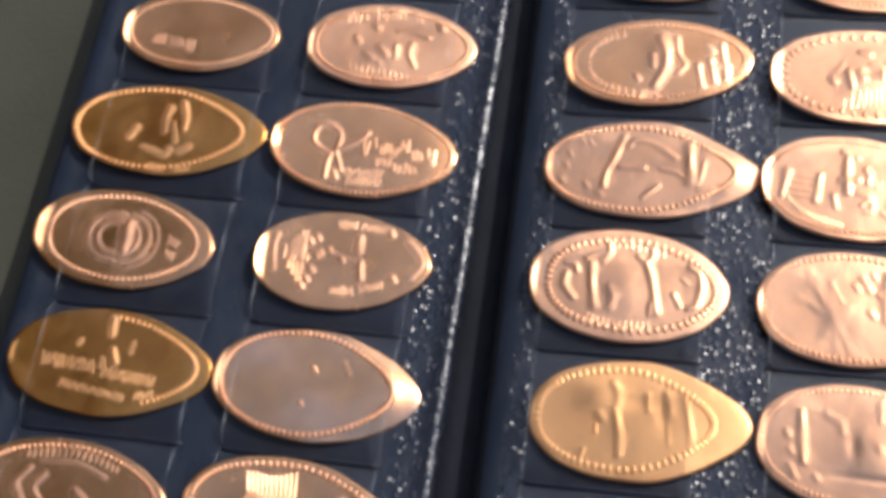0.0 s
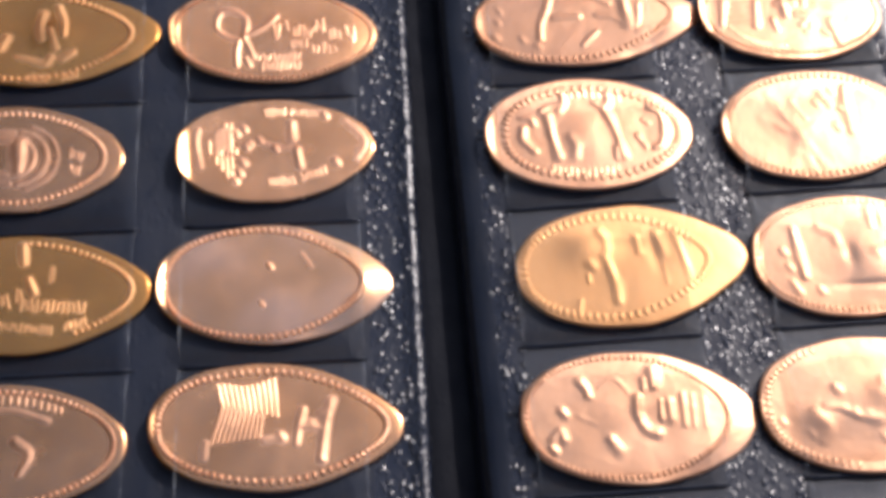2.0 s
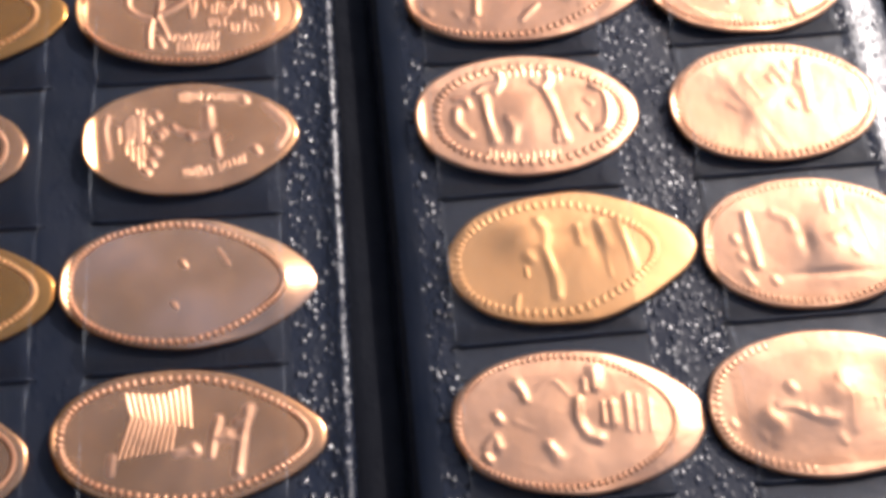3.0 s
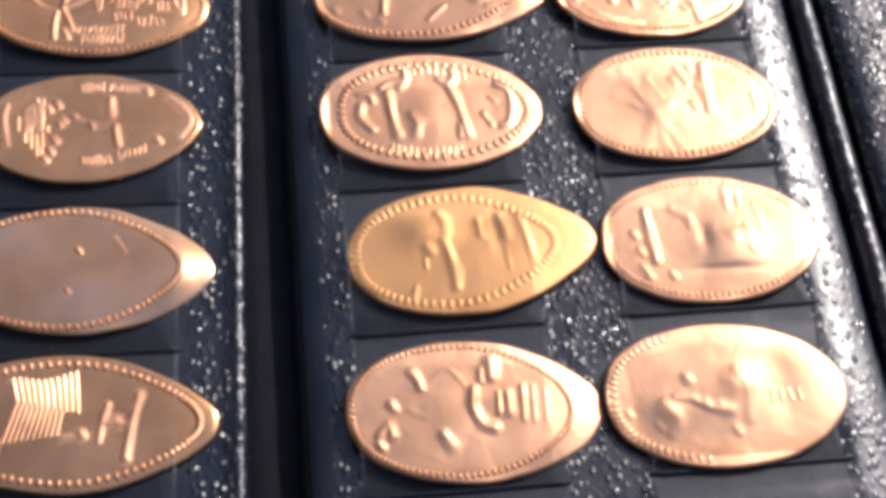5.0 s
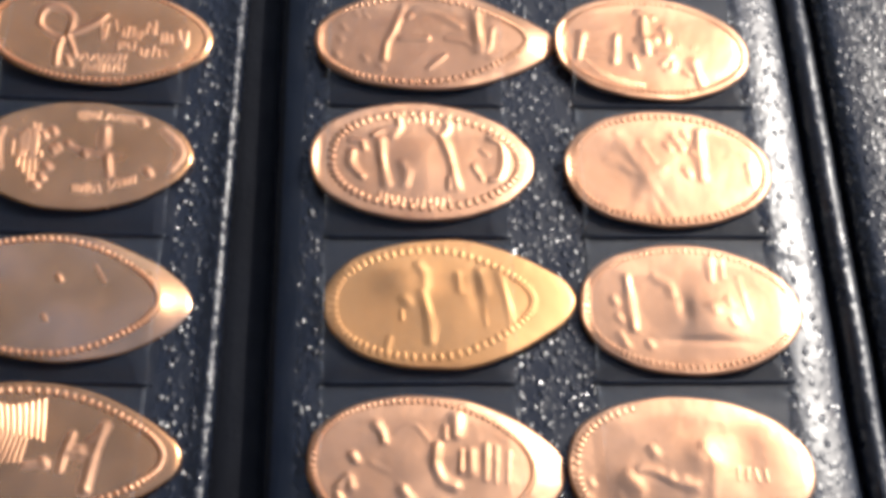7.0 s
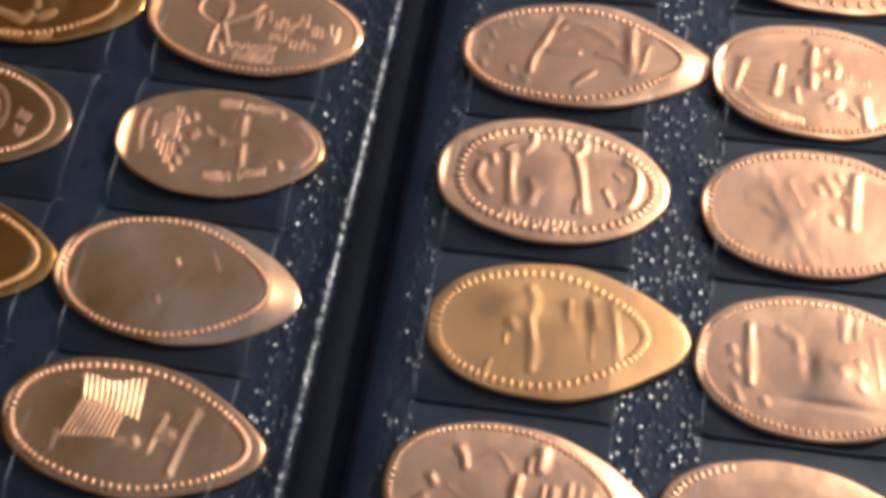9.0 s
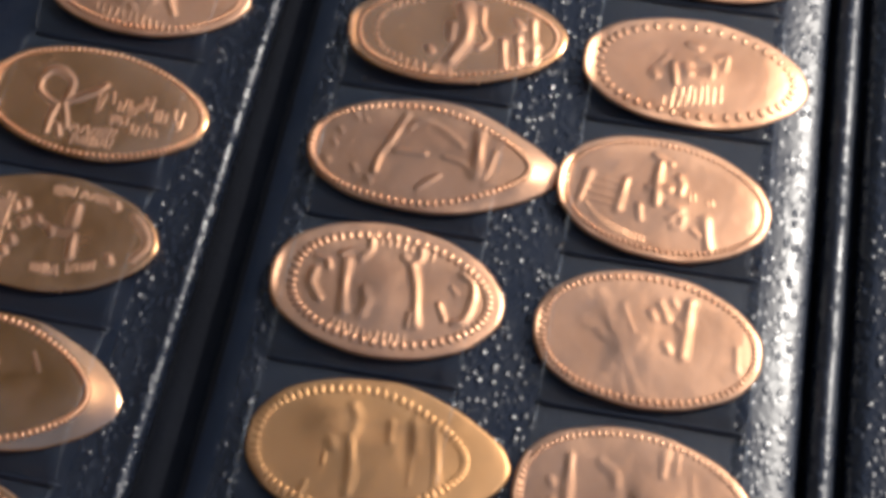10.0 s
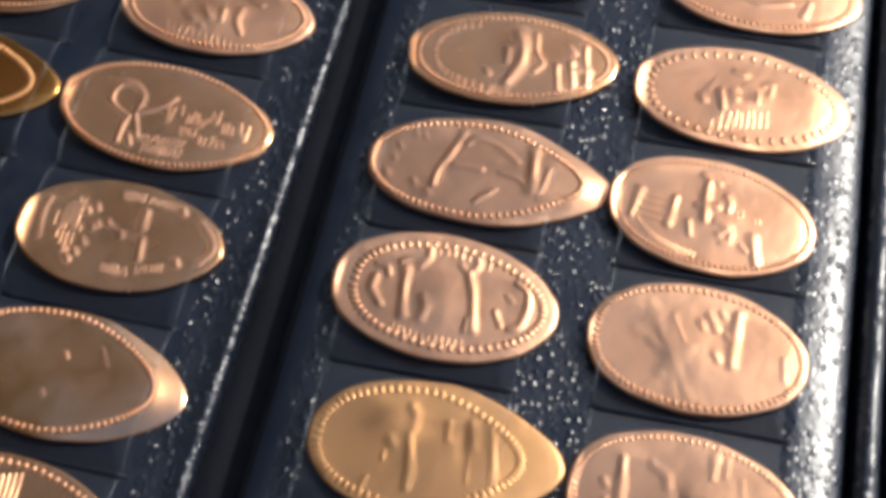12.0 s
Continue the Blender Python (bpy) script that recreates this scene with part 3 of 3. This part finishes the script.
Coin((1.19, 7.40), (5.02, 8.04), 2.06, COPPER_DARK, "brownish copper pressed coin with a figure and posts", 0.14, 7.73, 15, 0.09,
     soft=((0.05, 0.2, 0.15, 0.4, 0.015),)
     ).beads(0.0, 0.90, 0.84, 96).motif(
    (((0.04, 0.53), (0.09, 0.24), (0.07, -0.1), (0.01, -0.34), (-0.06, -0.57)), 0.17, 0.04), (((-0.06, 0.14), (-0.06, -0.12)), 0.11, 0.03),
    (((0.21, 0.52), (0.22, 0.14), (0.28, -0.11), (0.2, -0.28)), 0.09, 0.03), (((0.41, -0.13), (0.43, -0.62)), 0.1, 0.035),
    (((0.55, -0.04), (0.57, -0.57)), 0.1, 0.035), (((0.68, 0.32), (0.7, -0.51)), 0.1, 0.035),
    (((0.56, -0.21), (0.71, -0.19)), 0.11, 0.035), (((0.52, 0.33), (0.58, 0.17)), 0.09, 0.02),
    *spots((-0.24, -0.37), size=0.11, high=0.035)).letters(
    (-0.22, -0.75, -0.02, -0.81, 6, 0.19)).arc_letters((0.74, 115, 250, 20))

Coin((1.3, 10.2), (5.15, 10.4), 2.1, COPPER, "bright copper pressed coin in the far pocket", 0.15, None, 16, 0.07).beads(0.0, 0.9, 0.84, 90).motif(
    (((-0.3, 0.3), (0.0, -0.2), (0.3, 0.2)), 0.12, 0.03))

# right page, outer column
Coin((5.00, -2.69), (8.78, -2.85), 2.33, COPPER, "pale copper pressed coin with a deep portrait relief", 0.05, -2.81, 21, 0.03, droop=0.04, tilt=-0.01, relief=0.8,
     soft=((-0.05, 0.0, 0.35, 0.45, 0.03), (-0.5, -0.2, 0.16, 0.22, 0.02), (0.1, 0.15, 0.12, 0.2, 0.02), (0.45, 0.1, 0.15, 0.5, -0.012))
     ).beads(0.0, 0.93, 0.90, 80, 0.03, (120, 260), 0.018).motif(
    (((-0.43, -0.03), (-0.31, -0.06), (-0.16, -0.19), (-0, -0.24)), 0.13, 0.03), (((0.1, 0.3), (0.18, 0.09), (0.15, -0.38)), 0.14, 0.028),
    (((-0.53, -0.12), (-0.43, -0.34), (-0.5, -0.52)), 0.18, 0.028), *spots((-0.31, 0.23), size=0.12, high=0.035),
    *spots((-0.18, -0.15), (-0.06, -0.2), size=0.15, high=0.025), *spots((0.04, -0.53), size=0.13, high=0.02),
    *spots((-0.82, -0.23), (-0.59, -0.42), size=0.11, high=0.02)).letters(
    (0.33, -0.06, 0.63, -0.07, 4, 0.19))

Coin((5.37, -0.04), (8.95, -0.24), 2.30, COPPER, "pale copper pressed coin with a rounded crest in relief", 0.06, -0.07, 22, 0.09, droop=0.03, tilt=-0.04, relief=0.7,
     soft=((0.18, -0.15, 0.28, 0.42, 0.035), (-0.05, 0.0, 0.06, 0.2, -0.012), (0.1, -0.5, 0.3, 0.06, -0.012))
     ).beads(0.0, 0.93, 0.90, 96, 0.026, (20, 340), 0.018).motif(
    (((-0.57, 0.45), (-0.55, 0.09), (-0.52, -0.34)), 0.14, 0.045), (((-0.31, 0.46), (-0.19, 0.34), (-0.16, 0.19)), 0.14, 0.03),
    (((0.21, 0.75), (0.2, 0.45)), 0.13, 0.025), (((0.31, 0.78), (0.31, 0.51)), 0.1, 0.015),
    (((0.45, 0.49), (0.53, -0.16)), 0.1, 0.012), *spots((-0.69, 0.08), (-0.65, -0.19), (-0.64, -0.45), (-0.39, -0.57), (-0.6, -0.57), (0.21, -0.02), (0.35, 0.1), (0.37, -0.2), size=0.12, high=0.025))

Coin((5.29, 2.52), (8.87, 2.51), 2.28, COPPER, "pale copper pressed coin with a spread leaf and tower", 0.05, 2.56, 23, 0.05, tilt=0.04, relief=0.75,
     soft=((-0.15, -0.05, 0.3, 0.4, 0.02),)
     ).beads(0.0, 0.93, 0.90, 84, 0.036).motif(
    (((0.33, 0.63), (0.31, 0.2), (0.31, -0.17)), 0.16, 0.045), (((0.77, 0.06), (0.79, -0.24)), 0.11, 0.02),
    (((-0.24, -0.18), (-0.58, 0.11)), 0.2, 0.014), (((-0.24, -0.18), (-0.47, 0.6)), 0.2, 0.014),
    (((-0.24, -0.18), (-0.39, 0.48)), 0.2, 0.014), (((-0.24, -0.18), (-0.25, 0.42)), 0.2, 0.014),
    (((-0.24, -0.18), (-0.3, -0.5)), 0.2, 0.014), (((-0.24, -0.18), (-0.08, -0.04)), 0.2, 0.014),
    (((-0.24, -0.18), (-0.03, -0.8)), 0.2, 0.014), (((-0.24, -0.18), (-0.16, -0.83)), 0.2, 0.014),
    (((-0.49, 0.09), (-0.38, -0.12)), 0.09, 0.014), (((-0.25, 0.42), (-0.14, 0.08)), 0.1, 0.02),
    (((-0.39, 0.32), (-0.33, 0.06)), 0.1, 0.02), *spots((0.17, -0.09), size=0.14, high=0.035),
    *spots((0.08, 0.51), (0.01, 0.36), size=0.13, high=0.035), *spots((0.13, 0.36), size=0.12, high=0.035),
    *spots((0.19, 0.59), size=0.12, high=0.02), *spots((0.25, 0.25), size=0.1, high=0.035))

Coin((5.28, 5.17), (8.83, 4.92), 2.24, COPPER, "copper pressed coin with a panel, cross and rider", 0.10, 5.09, 24, 0.10, droop=0.06, tilt=0.06,
     soft=((0.1, 0.0, 0.3, 0.4, 0.012),)
     ).beads(0.0, 0.92, 0.88, 100, 0.03).motif(
    (((-0.73, 0.15), (-0.77, -0.3)), 0.13, 0.035), (((-0.38, 0.15), (-0.41, -0.34)), 0.12, 0.035),
    (((-0.71, 0.11), (-0.4, 0.08)), 0.06, 0.015), (((-0.72, -0.01), (-0.41, -0.04)), 0.06, 0.015),
    (((-0.73, -0.15), (-0.41, -0.18)), 0.06, 0.015), (((-0.73, -0.27), (-0.42, -0.3)), 0.06, 0.015),
    (((-0.15, 0.67), (-0, 0.57)), 0.12, 0.035), (((-0.09, 0.56), (-0.1, 0.23), (-0.07, -0.13)), 0.14, 0.045),
    (((-0.16, 0.1), (0.02, 0.14)), 0.12, 0.035), (((0.1, 0.37), (0.14, 0.25), (0.13, 0.12)), 0.11, 0.035),
    (((-0.22, -0.22), (-0.19, -0.44)), 0.1, 0.025), (((0.03, -0.12), (0.16, -0.17), (0.08, -0.33)), 0.13, 0.025),
    (((0.12, -0.45), (0.18, -0.43), (0.19, -0.29)), 0.11, 0.025), (((0.4, -0.24), (0.47, -0.68)), 0.14, 0.035),
    (((0.3, -0.45), (0.36, -0.51)), 0.09, 0.02)).bars(
    ((0.21, 0.15), (0.23, 0.02)), ((0.26, 0.17), (0.27, 0.04)), ((0.38, 0.08), (0.4, 0.01)), ((0.43, 0.1), (0.44, 0.02))).arc_letters((0.76, 195, 262, 22))

Coin((5.37, 7.50), (9.27, 7.60), 2.19, COPPER, "shiny copper pressed coin with a maned round face", 0.10, 7.64, 25, 0.11, droop=0.09,
     soft=((-0.05, -0.1, 0.28, 0.42, 0.025), (0.0, 0.05, 0.08, 0.12, -0.012))
     ).beads(0.0, 0.86, 0.82, 46, 0.046).motif(
    (((-0.09, 0.49), (-0.01, 0.46)), 0.12, 0.035), (((-0.21, 0.07), (-0.18, -0.28)), 0.11, 0.035),
    (((0.18, 0.29), (0.25, 0.35), (0.24, 0.12)), 0.11, 0.02), (((0.01, 0.23), (0.12, 0.17), (0.13, -0.07)), 0.1, 0.02),
    (((-0.33, 0.07), (-0.27, 0.22)), 0.1, 0.015), *spots((-0.08, -0.01), size=0.17, high=0.045),
    *spots((-0.37, -0.15), size=0.14, high=0.035)).bars(
    ((-0.18, -0.32), (-0.19, -0.53)), ((-0.11, -0.35), (-0.12, -0.61)), ((-0.05, -0.3), (-0.06, -0.59)), ((-0.01, -0.33), (-0.01, -0.56)), ((0.05, -0.28), (0.05, -0.53)),
    ((0.09, -0.23), (0.11, -0.5)), ((0.16, -0.26), (0.16, -0.48)), ((0.22, -0.2), (0.22, -0.45)), ((-0.27, -0.53), (-0.27, -0.67)), ((-0.19, -0.51), (-0.2, -0.71)),
    ((-0.14, -0.5), (-0.14, -0.68)), ((-0.09, -0.49), (-0.08, -0.65)), ((-0, -0.47), (-0.02, -0.62)), ((0.05, -0.46), (0.04, -0.59)), ((0.1, -0.45), (0.1, -0.57)),
    ((0.15, -0.44), (0.16, -0.54)), ((0.23, -0.42), (0.22, -0.51)))

Coin((5.50, 10.3), (9.3, 10.2), 2.2, COPPER, "pale copper pressed coin in the far pocket", 0.10, None, 26, 0.07).beads(0.0, 0.9, 0.86, 90).motif(
    (((-0.3, -0.1), (0.0, -0.4), (0.3, -0.3)), 0.12, 0.03), (((0.5, -0.2), (0.45, -0.5)), 0.12, 0.03))

# left page, inner column
Coin((-4.94, -2.42), (-0.85, -2.68), 2.16, COPPER_DARK, "copper pressed coin with a striped flag", 0.32, -2.39, 31, 0.05,
     soft=((-0.3, 0.1, 0.25, 0.5, 0.01),)
     ).beads(-0.03, 0.90, 0.86, 84, 0.036).motif(
    (((-0.55, -0.28), (-0.56, -0.50)), 0.09, 0.02), (((-0.1, -0.22), (0.05, -0.17)), 0.08, 0.02), *spots((0.035, -0.17), (0.28, 0.0), (0.35, -0.49), size=0.10),
    (((0.20, 0.26), (0.17, 0.0), (0.155, -0.27)), 0.09, 0.03), (((0.18, 0.0), (0.28, 0.0), (0.35, -0.04)), 0.09, 0.03),
    (((0.42, 0.39), (0.375, 0.0), (0.35, -0.51)), 0.12, 0.035), (((0.34, 0.2), (0.42, 0.31)), 0.09, 0.03)).stripes(
    *[((-0.476 + 0.044 * k, 0.60 + 0.011 * k + 0.04 * math.cos(k * 0.6)), (-0.45 + 0.043 * k, 0.46), (-0.43 + 0.043 * k, 0.31 - 0.017 * k)) for k in range(11)],
    *[((-0.43 + 0.035 * k, 0.27 - 0.013 * k), (-0.507 + 0.041 * k, -0.30 + 0.013 * k)) for k in range(10)])

Coin((-4.86, 0.12), (-0.84, 0.04), 2.23, COPPER_TINT, "worn blank copper pressed coin with a plain sloping tail", 0.30, 0.06, 32, 0.08, droop=0.05, tilt=0.055, step=(0.09, -0.10, 0.83, 0.90)
     ).beads(-0.10, 0.83, 0.90, 88, high=0.034).motif(
    *spots((-0.05, 0.28), size=0.07), *spots((-0.12, -0.35), size=0.06, high=0.015), (((0.22, 0.5), (0.3, 0.25)), 0.05, 0.01))

Coin((-4.56, 2.57), (-1.04, 2.83), 2.10, COPPER_DARK, "copper pressed coin with columns of tiny lettering", 0.16, 2.68, 33, 0.12, tilt=0.075, droop=0.01,
     ).motif(
    (((0.18, 0.48), (0.18, 0.2)), 0.12, 0.035), (((0.21, -0.03), (0.23, -0.36)), 0.11, 0.035),
    (((-0.14, 0.17), (-0.01, 0.04), (0.15, 0)), 0.1, 0.014), (((0.74, 0.46), (0.88, 0.2), (0.91, -0.02), (0.81, -0.27)), 0.12, 0.02),
    (((-0.76, 0.46), (-0.79, 0.21), (-0.76, -0.26)), 0.09, 0.02), *spots((-0.3, 0.43), (-0.38, 0.36), (-0.15, 0.19), (-0, 0.01), (-0.29, 0.09), (-0.25, 0.14), (-0.34, -0.22), (-0.38, -0.42), (-0.43, -0.56), (0.53, 0.61), (0.6, -0.34), size=0.09, high=0.035)).bars(
    ((-0.66, 0.24), (-0.66, -0.01)), ((-0.59, 0.37), (-0.6, 0.13)), ((-0.6, 0.06), (-0.6, -0.23)), ((-0.53, 0.46), (-0.54, 0.22)), ((-0.54, 0.17), (-0.55, -0.05)),
    ((-0.55, -0.11), (-0.55, -0.34)), ((-0.48, 0.57), (-0.48, 0.29)), ((-0.49, 0.24), (-0.49, -0.05)), ((-0.5, -0.11), (-0.5, -0.49)), ((-0.43, 0.56), (-0.44, 0.31)),
    ((-0.44, 0.26), (-0.45, -0.02)), ((-0.45, -0.09), (-0.45, -0.31)), ((-0.46, -0.36), (-0.46, -0.6)), ((-0.4, 0.05), (-0.4, -0.05)), ((-0.56, 0.42), (-0.58, -0.05)),
    ((-0.51, 0.42), (-0.52, 0.06)), ((-0.46, 0.46), (-0.47, -0.02))).letters(
    (-0.09, 0.73, 0.14, 0.74, 6, 0.15), (0.17, 0.72, 0.5, 0.66, 7, 0.11), (-0.11, -0.62, 0.16, -0.62, 7, 0.15), (0.21, -0.58, 0.49, -0.46, 6, 0.15))

Coin((-4.70, 5.22), (-0.84, 5.18), 2.17, COPPER_DARK, "golden-brown copper pressed coin with a tree and script lettering", 0.16, 5.23, 34, 0.09, droop=0.07,
     ).beads(0.0, 0.945, 0.93, 104, high=0.034).motif(
    (((-0.54, 0.29), (-0.5, 0.41), (-0.39, 0.43), (-0.28, 0.3), (-0.27, 0.11), (-0.29, -0.09)), 0.09, 0.035), (((-0.55, 0.25), (-0.54, 0.05), (-0.44, -0.1), (-0.34, -0.17)), 0.08, 0.035),
    (((-0.34, -0.17), (-0.36, -0.4), (-0.36, -0.68)), 0.08, 0.035), (((-0.29, -0.13), (-0.24, -0.32), (-0.2, -0.51)), 0.08, 0.035),
    (((-0.28, -0.52), (-0.24, -0.67)), 0.07, 0.035), (((-0.29, -0.09), (-0.16, 0.04), (-0.03, 0.22), (0.02, 0.34)), 0.08, 0.035)).bars(
    ((-0.01, 0.18), (0.01, -0.15)), ((0.05, 0.17), (0.03, -0.11)), ((0.11, 0.25), (0.13, 0.05)), ((0.19, 0.1), (0.19, -0.06)), ((0.24, 0.16), (0.23, -0.06)),
    ((0.28, 0.14), (0.28, -0.05)), ((0.31, 0.05), (0.32, -0.09)), ((0.36, 0.09), (0.34, -0.09)), ((0.41, 0.25), (0.39, 0.05)), ((0.47, 0.29), (0.47, 0.04)),
    ((0.43, 0.17), (0.45, 0.03)), ((0.53, 0.06), (0.54, -0.12)), ((0.57, 0.08), (0.58, -0.11)), ((0.62, 0.04), (0.63, -0.11)), ((0.69, 0.15), (0.71, -0.03)),
    ((0.77, 0.13), (0.77, -0.14)), ((0.73, -0.07), (0.76, -0.18))).bars(
    ((0.16, -0.18), (0.17, -0.31)), ((0.21, -0.25), (0.2, -0.16)), ((0.24, -0.19), (0.25, -0.29)),
    ((0.3, -0.13), (0.3, -0.29)), ((0.36, -0.26), (0.37, -0.4)), ((0.42, -0.28), (0.41, -0.42)), ((0.48, -0.22), (0.47, -0.41)), ((0.52, -0.27), (0.53, -0.41)),
    ((0.57, -0.29), (0.59, -0.39))).letters(
    (-0.17, -0.52, 0.25, -0.49, 9, 0.15), (-0.14, -0.7, 0.25, -0.68, 9, 0.16))

Coin((-4.37, 7.63), (-0.76, 7.89), 2.07, COPPER, "copper pressed coin with a worn round emblem", 0.18, 7.74, 35, 0.06,
     soft=((0.0, 0.0, 0.3, 0.4, 0.012),)
     ).beads(0.0, 0.90, 0.84, 90).motif(
    (((0.09, 0.34), (0.27, 0.33), (0.43, 0.23)), 0.11, 0.035), (((0.24, 0.05), (0.22, -0.2), (0.29, -0.48)), 0.12, 0.035),
    (((-0.13, -0.05), (-0.05, -0.23)), 0.16, 0.03), (((0.06, -0.01), (0.06, -0.26)), 0.12, 0.035),
    (((-0.29, -0.25), (-0.22, -0.33)), 0.14, 0.025), *spots((-0.2, 0.43), (-0.41, 0.11), size=0.13, high=0.035),
    *spots((-0.12, -0.46), size=0.11, high=0.02), *spots((0.57, 0.5), size=0.12, high=0.045)).letters(
    (-0.23, 0.75, 0.14, 0.78, 7, 0.25), (-0.58, 0.56, -0.31, 0.7, 4, 0.21), (0.23, 0.72, 0.34, 0.66, 2, 0.23), (-0.5, -0.54, 0.38, -0.85, 13, 0.21), (0.46, -0.74, 0.57, -0.68, 2, 0.21))

# left page, outer column
Coin((-9.15, -2.55), (-5.30, -2.62), 2.16, COPPER_DARK, "brown copper pressed coin with swirling lines", 0.16, None, 41, 0.06,
     ).beads(0.0, 0.90, 0.86, 92).motif((((-0.4, 0.4), (-0.5, 0.1), (-0.4, -0.2)), 0.09, 0.03), (((-0.25, 0.3), (-0.32, 0.05), (-0.2, -0.2)), 0.10, 0.03),
                                        (((0.1, 0.1), (0.22, -0.1), (0.15, -0.4)), 0.10, 0.03), (((-0.3, 0.55), (0.05, 0.58), (0.35, 0.4)), 0.08, 0.02)
                                        ).arc_letters((0.74, 50, 130, 16))
Coin((-9.01, -0.00), (-4.95, 0.06), 2.17, BRASS_DARK, "golden brown pressed coin with a windmill and name line", 0.26, 0.13, 42, 0.05,
     ).beads(-0.06, 0.90, 0.86, 92, 0.03, (-60, 90), 0.024).motif(
    (((-0.06, 0.82), (-0.04, 0.52)), 0.1, 0.035), (((-0, 0.24), (0.05, 0.01)), 0.1, 0.035),
    (((-0.32, 0.37), (-0.34, 0.28)), 0.07, 0.012), (((0.19, 0.42), (0.18, 0.2)), 0.07, 0.01)).letters(
    (-0.68, -0.05, -0.14, -0.12, 13, 0.22), (-0.11, -0.01, -0.04, -0.05, 2, 0.21), (-0.07, -0.19, 0.47, -0.28, 13, 0.19), (-0.45, -0.46, 0.21, -0.64, 17, 0.12), (0.29, -0.59, 0.48, -0.5, 5, 0.12))

Coin((-9.18, 2.77), (-5.48, 2.64), 2.15, COPPER_DARK, "dark copper pressed coin with concentric oval rings", 0.16, 2.72, 43, 0.12,
     soft=((-0.08, 0.0, 0.14, 0.5, 0.008),)
     ).beads(-0.02, 0.83, 0.84, 80, 0.03, high=0.02).motif(
    (arc(-0.1, 0.0, 0.2, 0.34, 80, 280), 0.10, 0.03), (arc(-0.1, 0.0, 0.3, 0.5, 80, 280), 0.09, 0.02), (arc(-0.02, 0.0, 0.18, 0.34, -90, 90), 0.08, 0.025),
    (arc(-0.02, 0.0, 0.3, 0.5, -80, 80), 0.09, 0.02), (arc(-0.02, 0.0, 0.4, 0.62, -70, 70), 0.07, 0.015), (((0.02, 0.3), (0.03, -0.25)), 0.17, 0.05)
    ).letters((0.48, 0.1, 0.62, 0.0, 4, 0.16), (0.5, -0.2, 0.6, -0.25, 3, 0.16))
Coin((-9.01, 5.19), (-4.87, 5.41), 2.12, BRASS_DARK, "golden pressed coin with a crouching figure and pointed end", 0.30, 5.26, 44, 0.05,
     soft=((0.1, 0.0, 0.2, 0.4, 0.015),)
     ).beads(-0.11, 0.85, 0.87, 84, high=0.028).motif(
    (((0.1, 0.62), (0.15, 0.27), (0.15, 0.01)), 0.09, 0.035), (((-0.03, 0.48), (-0.06, 0.22), (-0.05, -0.05)), 0.11, 0.03),
    (((-0.39, -0.2), (-0.35, -0)), 0.12, 0.03), (((-0.25, -0.41), (-0.13, -0.49), (-0.01, -0.57), (0.03, -0.44)), 0.1, 0.026),
    (((0.14, -0.47), (0.23, -0.36)), 0.1, 0.026), (((0.03, 0.13), (0.08, -0.26)), 0.09, 0.02)).letters(
    (-0.16, -0.87, 0.01, -0.9, 5, 0.2), (0.12, -0.9, 0.28, -0.84, 4, 0.2))

Coin((-8.48, 7.66), (-5.06, 7.91), 1.97, COPPER_DARK, "dull copper pressed coin with a short worn inscription", 0.18, 7.70, 45, 0.11,
     ).beads(0.0, 0.90, 0.84, 96, 0.026, high=0.018).letters((-0.6, -0.25, -0.44, -0.25, 4, 0.22), (-0.4, -0.3, -0.2, -0.32, 5, 0.24), (-0.18, -0.36, -0.06, -0.4, 3, 0.28))
